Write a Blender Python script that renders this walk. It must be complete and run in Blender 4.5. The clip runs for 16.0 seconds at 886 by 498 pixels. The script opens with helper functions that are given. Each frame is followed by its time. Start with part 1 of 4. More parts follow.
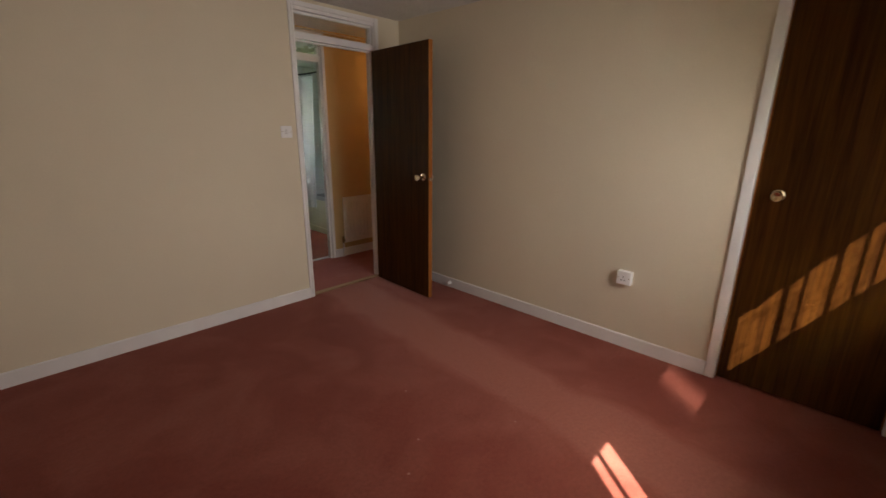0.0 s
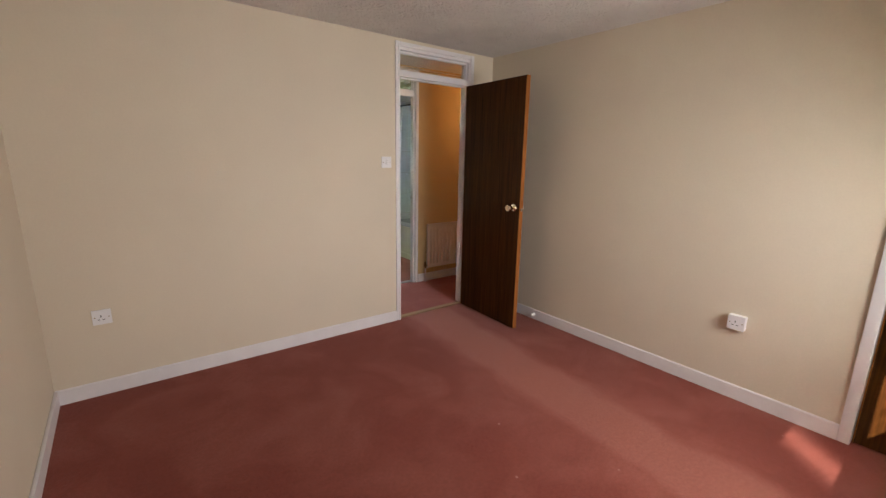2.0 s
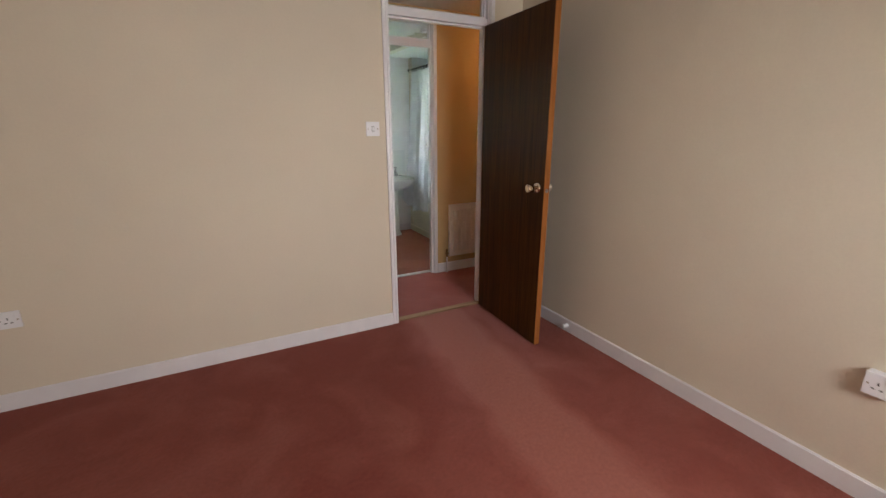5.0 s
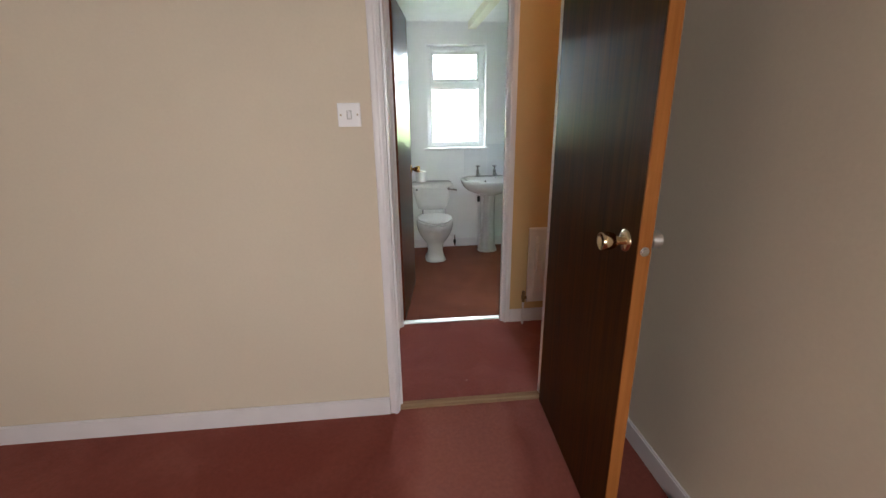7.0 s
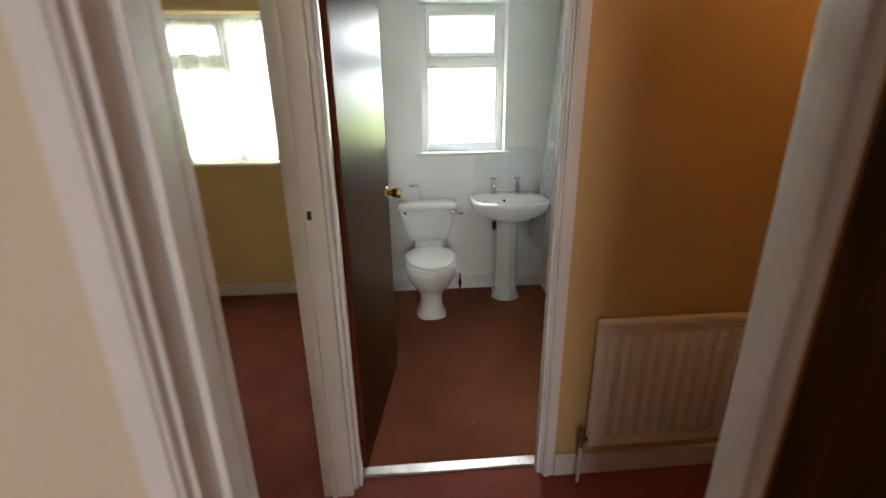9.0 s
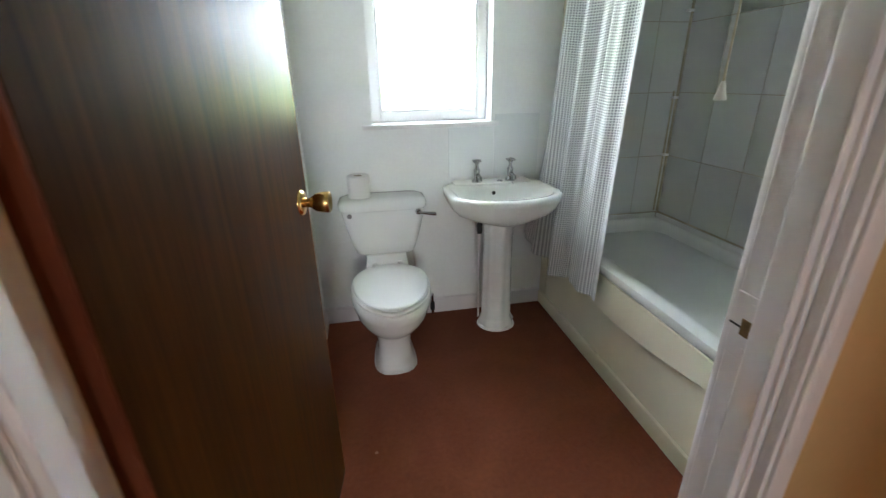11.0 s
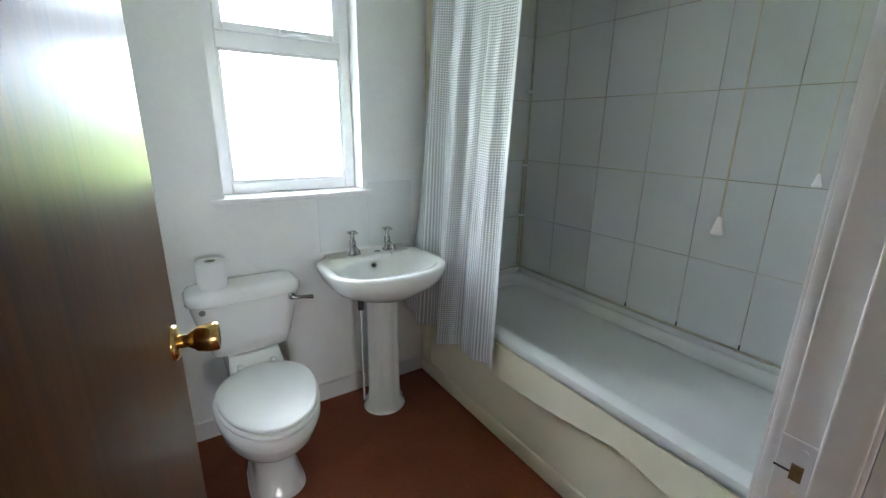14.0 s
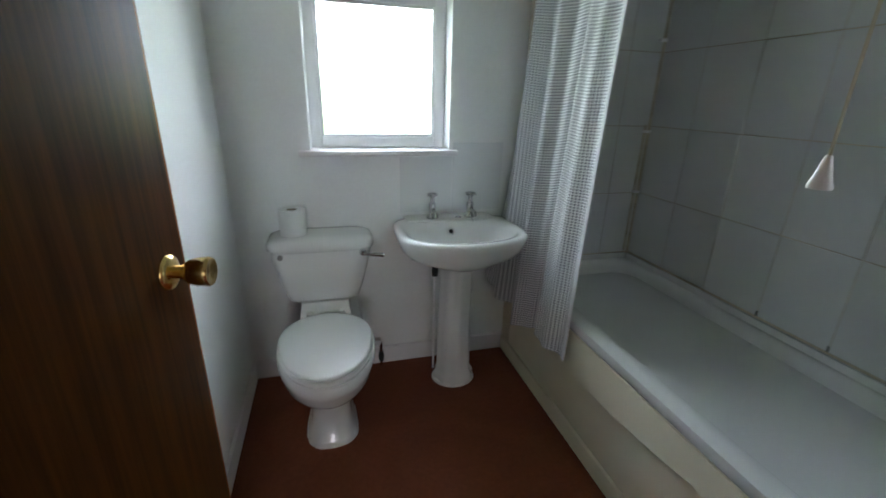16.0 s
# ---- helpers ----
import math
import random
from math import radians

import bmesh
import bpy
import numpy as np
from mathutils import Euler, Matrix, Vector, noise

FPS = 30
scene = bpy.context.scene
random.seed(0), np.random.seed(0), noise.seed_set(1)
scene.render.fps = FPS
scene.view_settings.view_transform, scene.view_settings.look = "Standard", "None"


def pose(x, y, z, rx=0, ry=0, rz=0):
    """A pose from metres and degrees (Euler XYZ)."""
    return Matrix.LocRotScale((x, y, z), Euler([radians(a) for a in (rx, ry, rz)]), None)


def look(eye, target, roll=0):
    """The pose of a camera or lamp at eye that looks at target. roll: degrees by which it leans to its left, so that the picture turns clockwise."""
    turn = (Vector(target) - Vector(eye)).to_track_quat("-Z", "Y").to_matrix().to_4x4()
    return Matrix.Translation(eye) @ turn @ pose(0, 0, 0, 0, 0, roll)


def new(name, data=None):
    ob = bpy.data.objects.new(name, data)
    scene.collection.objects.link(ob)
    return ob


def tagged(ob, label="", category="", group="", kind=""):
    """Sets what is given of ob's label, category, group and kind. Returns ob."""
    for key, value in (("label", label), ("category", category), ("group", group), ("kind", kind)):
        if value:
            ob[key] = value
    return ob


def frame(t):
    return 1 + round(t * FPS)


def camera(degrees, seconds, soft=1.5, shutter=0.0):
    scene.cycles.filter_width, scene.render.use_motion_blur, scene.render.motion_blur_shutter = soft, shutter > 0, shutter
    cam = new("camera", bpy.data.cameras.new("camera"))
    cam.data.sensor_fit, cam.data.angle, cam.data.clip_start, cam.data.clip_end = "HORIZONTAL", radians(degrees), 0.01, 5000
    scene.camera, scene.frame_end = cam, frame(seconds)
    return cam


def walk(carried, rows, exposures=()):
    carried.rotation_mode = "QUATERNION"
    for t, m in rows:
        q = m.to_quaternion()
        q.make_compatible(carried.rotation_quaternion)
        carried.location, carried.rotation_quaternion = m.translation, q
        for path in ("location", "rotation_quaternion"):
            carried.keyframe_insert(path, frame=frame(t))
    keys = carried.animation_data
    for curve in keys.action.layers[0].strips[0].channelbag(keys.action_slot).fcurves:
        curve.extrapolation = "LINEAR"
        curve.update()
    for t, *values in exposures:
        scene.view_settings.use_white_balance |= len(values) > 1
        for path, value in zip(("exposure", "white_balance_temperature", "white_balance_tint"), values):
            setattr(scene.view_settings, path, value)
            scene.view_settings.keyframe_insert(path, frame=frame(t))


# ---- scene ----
cam = camera(93.0, 16.0, soft=1.4, shutter=0.4)
PATH = [
    (0, (-1.666, -3.079, 1.368), (-0.272, -1.753, 0.822), 0.6),
    (0.5, (-1.755, -3.017, 1.397), (-0.452, -1.599, 0.859), 0.4),
    (1, (-1.811, -2.996, 1.396), (-0.579, -1.491, 0.929), 1.3),
    (1.5, (-1.837, -2.955, 1.399), (-0.639, -1.42, 0.945), 1.2),
    (2, (-1.832, -2.957, 1.397), (-0.638, -1.411, 0.965), 1.1),
    (2.5, (-1.812, -2.948, 1.394), (-0.629, -1.394, 0.959), 1.0),
    (3, (-1.808, -2.946, 1.399), (-0.661, -1.364, 0.972), 0.6),
    (5.5, (-0.705, -2.372, 1.348), (0.118, -0.643, 0.771), -0.9),
    (6, (-0.428, -2.103, 1.369), (0.277, -0.309, 0.833), -1.7),
    (6.5, (-0.164, -1.903, 1.366), (0.223, -0.013, 0.839), -0.6),
    (7, (0.05, -1.686, 1.329), (0.235, 0.213, 0.729), -0.9),
    (7.5, (0.151, -1.38, 1.339), (0.283, 0.518, 0.723), -0.2),
    (8, (0.243, -1.041, 1.319), (0.248, 0.864, 0.71), 0.1),
    (8.5, (0.265, -0.731, 1.295), (0.207, 1.153, 0.625), 1.2),
    (9, (0.246, -0.379, 1.307), (0.387, 1.516, 0.683), -0.9),
    (9.2, (0.268, -0.261, 1.296), (0.416, 1.624, 0.644), -1.3),
    (11.3, (0.286, 0.637, 1.201), (0.729, 2.43, 0.434), -0.8),
    (11.5, (0.269, 0.684, 1.195), (0.834, 2.432, 0.402), -0.9),
    (12, (0.216, 0.751, 1.208), (1.114, 2.352, 0.413), -1.3),
    (12.5, (0.172, 0.77, 1.216), (1.153, 2.338, 0.456), -1.0),
    (13, (0.173, 0.783, 1.237), (1.177, 2.362, 0.531), -0.7),
    (13.5, (0.152, 0.786, 1.285), (1.195, 2.375, 0.662), 0.5),
    (14, (0.158, 0.785, 1.306), (1.215, 2.391, 0.756), 0.9),
    (14.5, (0.154, 0.781, 1.32), (1.212, 2.39, 0.78), 1.3),
    (15, (0.162, 0.781, 1.309), (1.225, 2.383, 0.76), 1.2),
    (15.5, (0.256, 0.804, 1.273), (1.148, 2.497, 0.69), -0.2),
    (16, (0.402, 0.818, 1.236), (0.904, 2.635, 0.566), 1.5),
]
EXPOSURES = [(0, 2.2, 7000, 10), (0.5, 2.37, 6900, 10), (1.0, 2.75, 6650, 10), (1.5, 3.03, 6500, 10), (3.0, 3.1, 6380, 10), (5.5, 2.88, 6330, 10), (7.0, 2.85, 6300, 10),
             (8.5, 2.78, 6520, 10), (9.2, 2.66, 6950, 10), (11.3, 3.1, 6250, 10), (13.0, 3.28, 6160, 10), (14.0, 2.83, 6150, 10), (15.0, 2.43, 6150, 10), (16.0, 2.1, 6080, 10)]
walk(cam, [(t, look(eye, target, roll)) for t, eye, target, roll in PATH], EXPOSURES)

# ---- light ----
world = bpy.data.worlds.new("sky")
scene.world = world
world.use_nodes = True
_n, _l = world.node_tree.nodes, world.node_tree.links
sky = _n.new("ShaderNodeTexSky")
sky.sky_type, sky.sun_disc = 'NISHITA', False
sky.sun_elevation, sky.sun_rotation = radians(47.6), radians(218.7)
_n["Background"].inputs["Strength"].default_value = 0.06
_l.new(sky.outputs[0], _n["Background"].inputs["Color"])

HALLBULB = 10.0
SUN_WAY = Vector((0.8, 1.0, -1.4))
sun = new("sun", bpy.data.lights.new("sun", 'SUN'))
sun.data.energy, sun.data.angle, sun.data.color = 5.0, radians(0.5), (1.0, 0.93, 0.82)
sun.matrix_world = look((0, 0, 0), SUN_WAY)


def area(name, eye, target, sx, sy, watts, colour=(1, 1, 1)):
    lamp = new(name, bpy.data.lights.new(name, 'AREA'))
    lamp.data.shape, lamp.data.size, lamp.data.size_y = 'RECTANGLE', sx, sy
    lamp.data.energy, lamp.data.color = watts, colour
    lamp.matrix_world = look(eye, target)
    return lamp


area("bedroom_window_daylight", (0.0, -3.47, 1.27), (-0.85, 0, 0.55), 1.2, 0.5, 3.9, (1.0, 0.965, 0.945)).data.spread = radians(131)


# ---- mesh helpers ----
def box(bm, x0, x1, y0, y1, z0, z1, bevel=0.0):
    r = bmesh.ops.create_cube(bm, size=1.0)
    vs = r["verts"]
    for v in vs:
        v.co = Vector(((x0 + x1) / 2 + v.co.x * (x1 - x0), (y0 + y1) / 2 + v.co.y * (y1 - y0), (z0 + z1) / 2 + v.co.z * (z1 - z0)))
    if bevel:
        es = list({e for v in vs for e in v.link_edges})
        bmesh.ops.bevel(bm, geom=es, offset=bevel, segments=2, affect='EDGES', profile=0.6)
    return bm


def boxbm(*a, **k):
    return box(bmesh.new(), *a, **k)


def mesh_object(name, bm, material, smooth=False, m=None):
    if m is not None:
        bm.transform(m)
    bmesh.ops.recalc_face_normals(bm, faces=bm.faces)
    me = bpy.data.meshes.new(name)
    bm.to_mesh(me)
    bm.free()
    if material:
        me.materials.append(material)
    if smooth:
        for p in me.polygons:
            p.use_smooth = True
        me.set_sharp_from_angle(angle=radians(smooth if smooth > 1 else 40))
    return new(name, me)


def part(name, bm, material, parent, label="", smooth=False, m=None):
    ob = mesh_object(name, bm, material, smooth, m)
    ob.parent = parent
    ob.matrix_parent_inverse = parent_world(parent).inverted()
    if label:
        ob["label"] = label
    return ob


def parent_world(ob):
    m = Matrix.Identity(4)
    while ob:
        m = ob.matrix_parent_inverse @ ob.matrix_basis @ m if ob.parent else ob.matrix_basis @ m
        ob = ob.parent
    return m


def thing(name, place, label, category, group="", kind=""):
    ob = new(name)
    ob.location = place
    ob.empty_display_size = 0.05
    return tagged(ob, label, category, group, kind)


def rings(bm, loops, cap0=True, cap1=True, closed=True):
    """Skins a row of vertex loops (lists of coordinates of equal length)."""
    vs = [[bm.verts.new(p) for p in lp] for lp in loops]
    n = len(vs[0])
    for a, b in zip(vs, vs[1:]):
        for i in range(n if closed else n - 1):
            j = (i + 1) % n
            bm.faces.new((a[i], a[j], b[j], b[i]))
    if cap0:
        bm.faces.new(list(reversed(vs[0])))
    if cap1:
        bm.faces.new(vs[-1])
    return bm


def lathe(bm, profile, m=None, n=24):
    """A turned shape round z from (radius, height) pairs."""
    loops = [[(r * math.cos(2 * math.pi * i / n), r * math.sin(2 * math.pi * i / n), z) for i in range(n)] for r, z in profile]
    start = len(bm.verts)
    rings(bm, loops)
    if m is not None:
        bm.verts.ensure_lookup_table()
        for v in bm.verts[start:]:
            v.co = m @ v.co
    return bm


def tube(bm, pts, r, n=10):
    """A round bar along points."""
    loops = []
    pts = [Vector(p) for p in pts]
    for i, p in enumerate(pts):
        d = (pts[min(i + 1, len(pts) - 1)] - pts[max(i - 1, 0)]).normalized()
        q = d.to_track_quat('Z', 'Y')
        loops.append([p + q @ Vector((r * math.cos(2 * math.pi * k / n), r * math.sin(2 * math.pi * k / n), 0)) for k in range(n)])
    return rings(bm, loops)


def sellipse(cx, cy, z, ax, by, n=40, e=2.0, ayb=None):
    """A superellipse loop; ayb: another half length towards +y."""
    out = []
    for i in range(n):
        a = 2 * math.pi * i / n
        c, s = math.cos(a), math.sin(a)
        b = ayb if (ayb and s > 0) else by
        out.append((cx + ax * math.copysign(abs(c) ** (2 / e), c), cy + b * math.copysign(abs(s) ** (2 / e), s), z))
    return out


# ---- materials ----
def material(name, base, rough=0.6, metal=0.0, noise_scale=6.0, vary=0.06, bump=0.0, bump_scale=200.0, spec=0.5, fine=0.0):
    """A painted, moulded or cast surface: broad drift and fine grain in colour, roughness and relief."""
    mat = bpy.data.materials.new(name)
    mat.use_nodes = True
    nt = mat.node_tree
    b = nt.nodes["Principled BSDF"]
    b.inputs["Roughness"].default_value, b.inputs["Metallic"].default_value = rough, metal
    b.inputs["Specular IOR Level"].default_value = spec
    tc = nt.nodes.new("ShaderNodeTexCoord")
    geo = nt.nodes.new("ShaderNodeNewGeometry")
    n1 = nt.nodes.new("ShaderNodeTexNoise")
    n1.inputs["Scale"].default_value, n1.inputs["Detail"].default_value = noise_scale, 6
    nt.links.new(geo.outputs["Position"], n1.inputs["Vector"])
    ramp = nt.nodes.new("ShaderNodeMapRange")
    ramp.inputs["From Min"].default_value, ramp.inputs["From Max"].default_value = 0.3, 0.7
    ramp.inputs["To Min"].default_value, ramp.inputs["To Max"].default_value = 1 - vary, 1 + vary
    nt.links.new(n1.outputs["Fac"], ramp.inputs["Value"])
    mul = nt.nodes.new("ShaderNodeVectorMath")
    mul.operation = 'SCALE'
    mul.inputs[0].default_value = base
    nt.links.new(ramp.outputs[0], mul.inputs["Scale"])
    last = mul.outputs[0]
    n2 = nt.nodes.new("ShaderNodeTexNoise")
    n2.inputs["Scale"].default_value, n2.inputs["Detail"].default_value = bump_scale, 3
    nt.links.new(geo.outputs["Position"], n2.inputs["Vector"])
    if fine:
        r2 = nt.nodes.new("ShaderNodeMapRange")
        r2.inputs["From Min"].default_value, r2.inputs["From Max"].default_value = 0.3, 0.7
        r2.inputs["To Min"].default_value, r2.inputs["To Max"].default_value = 1 - fine, 1 + fine
        nt.links.new(n2.outputs["Fac"], r2.inputs["Value"])
        m2 = nt.nodes.new("ShaderNodeVectorMath")
        m2.operation = 'SCALE'
        nt.links.new(last, m2.inputs[0])
        nt.links.new(r2.outputs[0], m2.inputs["Scale"])
        last = m2.outputs[0]
    nt.links.new(last, b.inputs["Base Color"])
    if bump:
        bp = nt.nodes.new("ShaderNodeBump")
        bp.inputs["Strength"].default_value, bp.inputs["Distance"].default_value = 1.0, bump
        nt.links.new(n2.outputs["Fac"], bp.inputs["Height"])
        nt.links.new(bp.outputs[0], b.inputs["Normal"])
    return mat


def wood_material(name, dark, light, rough, grain=1.0, coat=0.0, axis='Z'):
    mat = bpy.data.materials.new(name)
    mat.use_nodes = True
    nt = mat.node_tree
    b = nt.nodes["Principled BSDF"]
    b.inputs["Coat Weight"].default_value, b.inputs["Specular IOR Level"].default_value = coat, 0.22
    b.inputs["IOR"].default_value = 1.24
    geo = nt.nodes.new("ShaderNodeNewGeometry")
    mp = nt.nodes.new("ShaderNodeMapping")
    s = {'Z': (1, 1, 0.04), 'X': (0.04, 1, 1), 'Y': (1, 0.04, 1)}[axis]
    mp.inputs["Scale"].default_value = s
    nt.links.new(geo.outputs["Position"], mp.inputs["Vector"])
    broad = nt.nodes.new("ShaderNodeTexNoise")
    broad.inputs["Scale"].default_value, broad.inputs["Detail"].default_value, broad.inputs["Distortion"].default_value = 34, 4, 0.8
    finer = nt.nodes.new("ShaderNodeTexNoise")
    finer.inputs["Scale"].default_value, finer.inputs["Detail"].default_value = 130, 5
    for k in (broad, finer):
        nt.links.new(mp.outputs[0], k.inputs["Vector"])
    add = nt.nodes.new("ShaderNodeMath")
    add.operation = 'MULTIPLY_ADD'
    add.inputs[1].default_value = 0.55 * grain
    nt.links.new(finer.outputs["Fac"], add.inputs[0])
    nt.links.new(broad.outputs["Fac"], add.inputs[2])
    ramp = nt.nodes.new("ShaderNodeValToRGB")
    ramp.color_ramp.elements[0].position, ramp.color_ramp.elements[1].position = 0.45, 1.0
    ramp.color_ramp.elements[0].color, ramp.color_ramp.elements[1].color = (*dark, 1), (*light, 1)
    nt.links.new(add.outputs[0], ramp.inputs["Fac"])
    nt.links.new(ramp.outputs[0], b.inputs["Base Color"])
    rr = nt.nodes.new("ShaderNodeMapRange")
    rr.inputs["To Min"].default_value, rr.inputs["To Max"].default_value = rough - 0.03, rough + 0.03
    nt.links.new(broad.outputs["Fac"], rr.inputs["Value"])
    nt.links.new(rr.outputs[0], b.inputs["Roughness"])
    bp = nt.nodes.new("ShaderNodeBump")
    bp.inputs["Strength"].default_value, bp.inputs["Distance"].default_value = 0.3, 0.0003
    nt.links.new(finer.outputs["Fac"], bp.inputs["Height"])
    nt.links.new(bp.outputs[0], b.inputs["Normal"])
    return mat


def carpet_material(name, base, worn, track=False):
    """Cut pile: tuft grain, brushed patches, faint stains and, in the bedroom, the walked track from the door."""
    mat = bpy.data.materials.new(name)
    mat.use_nodes = True
    nt = mat.node_tree
    b = nt.nodes["Principled BSDF"]
    b.inputs["Roughness"].default_value, b.inputs["Specular IOR Level"].default_value = 0.95, 0.1
    b.inputs["Sheen Weight"].default_value, b.inputs["Sheen Roughness"].default_value = 0.14, 0.5
    b.inputs["Sheen Tint"].default_value = (1.0, 0.75, 0.7, 1)
    geo = nt.nodes.new("ShaderNodeNewGeometry")

    def tex(scale, detail, dist=0.0):
        k = nt.nodes.new("ShaderNodeTexNoise")
        k.inputs["Scale"].default_value, k.inputs["Detail"].default_value, k.inputs["Distortion"].default_value = scale, detail, dist
        nt.links.new(geo.outputs["Position"], k.inputs["Vector"])
        return k.outputs["Fac"]

    def math_node(op, a, c, clamp=False):
        k = nt.nodes.new("ShaderNodeMath")
        k.operation, k.use_clamp = op, clamp
        for i, v in enumerate((a, c)):
            if isinstance(v, (int, float)):
                k.inputs[i].default_value = v
            else:
                nt.links.new(v, k.inputs[i])
        return k.outputs[0]

    patch, tuft, grain = tex(2.6, 7, 0.8), tex(420, 2), tex(60, 4)
    f = math_node('MULTIPLY', math_node('SUBTRACT', patch, 0.42), 2.2, True)
    if track:
        sep = nt.nodes.new("ShaderNodeSeparateXYZ")
        nt.links.new(geo.outputs["Position"], sep.inputs[0])
        x, y = sep.outputs["X"], sep.outputs["Y"]
        wob = math_node('MULTIPLY', math_node('SUBTRACT', tex(3.0, 3), 0.5), 0.22)
        mid = math_node('ADD', math_node('ADD', math_node('MULTIPLY', y, TRACK[1]), TRACK[0]), wob)
        off = math_node('ABSOLUTE', math_node('SUBTRACT', x, mid), 0)
        edge = math_node('MULTIPLY', math_node('SUBTRACT', TRACK[2], off), 9.0, True)
        f = math_node('MAXIMUM', math_node('MULTIPLY', f, 0.68), math_node('MULTIPLY', edge, 0.72))
    mix = nt.nodes.new("ShaderNodeMix")
    mix.data_type = 'RGBA'
    mix.inputs["A"].default_value, mix.inputs["B"].default_value = (*base, 1), (*worn, 1)
    nt.links.new(f, mix.inputs["Factor"])
    sc = nt.nodes.new("ShaderNodeVectorMath")
    sc.operation = 'SCALE'
    nt.links.new(mix.outputs["Result"], sc.inputs[0])
    g = math_node('ADD', math_node('MULTIPLY', tuft, 0.5), math_node('MULTIPLY', grain, 0.45))
    nt.links.new(math_node('ADD', g, 0.52), sc.inputs["Scale"])
    nt.links.new(sc.outputs[0], b.inputs["Base Color"])
    # stray pale lint
    vo = nt.nodes.new("ShaderNodeTexVoronoi")
    vo.inputs["Scale"].default_value = 5.5
    nt.links.new(geo.outputs["Position"], vo.inputs["Vector"])
    lint = math_node('MULTIPLY', math_node('LESS_THAN', vo.outputs["Distance"], 0.035), math_node('GREATER_THAN', tex(3.3, 1), 0.56))
    mx2 = nt.nodes.new("ShaderNodeMix")
    mx2.data_type = 'RGBA'
    mx2.inputs["B"].default_value = (0.5, 0.3, 0.25, 1)
    nt.links.new(sc.outputs[0], mx2.inputs["A"])
    nt.links.new(math_node('MULTIPLY', lint, 0.5), mx2.inputs["Factor"])
    nt.links.new(mx2.outputs["Result"], b.inputs["Base Color"])
    bp = nt.nodes.new("ShaderNodeBump")
    bp.inputs["Strength"].default_value, bp.inputs["Distance"].default_value = 0.8, 0.004
    nt.links.new(g, bp.inputs["Height"])
    nt.links.new(bp.outputs[0], b.inputs["Normal"])
    return mat


def ceiling_material():
    mat = material("textured_ceiling", (0.76, 0.73, 0.7), 0.85, vary=0.04, bump_scale=30)
    nt = mat.node_tree
    b = nt.nodes["Principled BSDF"]
    geo = nt.nodes.new("ShaderNodeNewGeometry")
    v = nt.nodes.new("ShaderNodeTexNoise")
    v.inputs["Scale"].default_value, v.inputs["Detail"].default_value, v.inputs["Distortion"].default_value = 16, 4, 2.5
    nt.links.new(geo.outputs["Position"], v.inputs["Vector"])
    bp = nt.nodes.new("ShaderNodeBump")
    bp.inputs["Strength"].default_value, bp.inputs["Distance"].default_value = 1.0, 0.035
    nt.links.new(v.outputs["Fac"], bp.inputs["Height"])
    nt.links.new(bp.outputs[0], b.inputs["Normal"])
    return mat


TRACK = (0.28, 0.075, 0.27)
CREAM = material("cream_wall_paint", (0.72, 0.635, 0.51), 0.75, vary=0.025, noise_scale=1.5, bump=0.0006, bump_scale=90, fine=0.015)
HALL = material("apricot_hall_paint", (0.64, 0.45, 0.22), 0.7, vary=0.03, noise_scale=1.5, bump=0.0006, bump_scale=90, fine=0.015)
OCHRE = material("straw_wall_paint", (0.78, 0.6, 0.36), 0.75, vary=0.03, noise_scale=1.5, bump=0.0006, bump_scale=90, fine=0.015)
BATHWALL = material("white_bathroom_paint", (0.87, 0.88, 0.88), 0.6, vary=0.02, noise_scale=2, bump=0.0006, bump_scale=80, fine=0.015)
GLOSS = material("white_gloss_paint", (0.82, 0.8, 0.82), 0.35, vary=0.03, noise_scale=9, bump=0.0008, bump_scale=25)
PLASTIC = material("white_plastic", (0.86, 0.85, 0.87), 0.35, vary=0.01)
UPVC = material("white_window_plastic", (0.88, 0.89, 0.9), 0.3, vary=0.01)
CERAMIC = material("glazed_white_ceramic", (0.8, 0.8, 0.79), 0.07, vary=0.01, spec=0.6)
# bath-side tiles toned darker for the weaker light there; splashback tiles stay lighter
TILE = material("shade_toned_white_tile", (0.67, 0.68, 0.68), 0.18, vary=0.02, noise_scale=3, bump=0.0008, bump_scale=6)
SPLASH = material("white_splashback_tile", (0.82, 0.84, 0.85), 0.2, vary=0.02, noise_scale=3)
GROUT = material("stained_grout", (0.5, 0.44, 0.35), 0.9, vary=0.35, noise_scale=5)
ACRYLIC = material("white_bath_acrylic", (0.7, 0.71, 0.71), 0.1, vary=0.015)
IVORY = material("ivory_bath_panel", (0.72, 0.68, 0.53), 0.35, vary=0.03, noise_scale=4)
CHROME = material("chrome", (0.5, 0.5, 0.51), 0.1, 1.0, vary=0.02)
BRASS = material("polished_brass", (0.72, 0.5, 0.2), 0.2, 1.0, vary=0.08, noise_scale=60)
GOLDPALE = material("pale_brass", (0.62, 0.48, 0.32), 0.16, 1.0, vary=0.05, noise_scale=50)
DARKBRASS = material("tarnished_brass", (0.28, 0.19, 0.09), 0.4, 1.0, vary=0.3, noise_scale=60)
STEEL = material("brushed_threshold_metal", (0.62, 0.6, 0.58), 0.38, 1.0, vary=0.15, noise_scale=25)
SLOT = material("grey_plastic", (0.22, 0.21, 0.21), 0.6)
DARK = material("dark_gap", (0.03, 0.03, 0.03), 0.7)
BEIGE_PIPE = material("yellowed_plastic", (0.5, 0.45, 0.34), 0.5, vary=0.2, noise_scale=20)
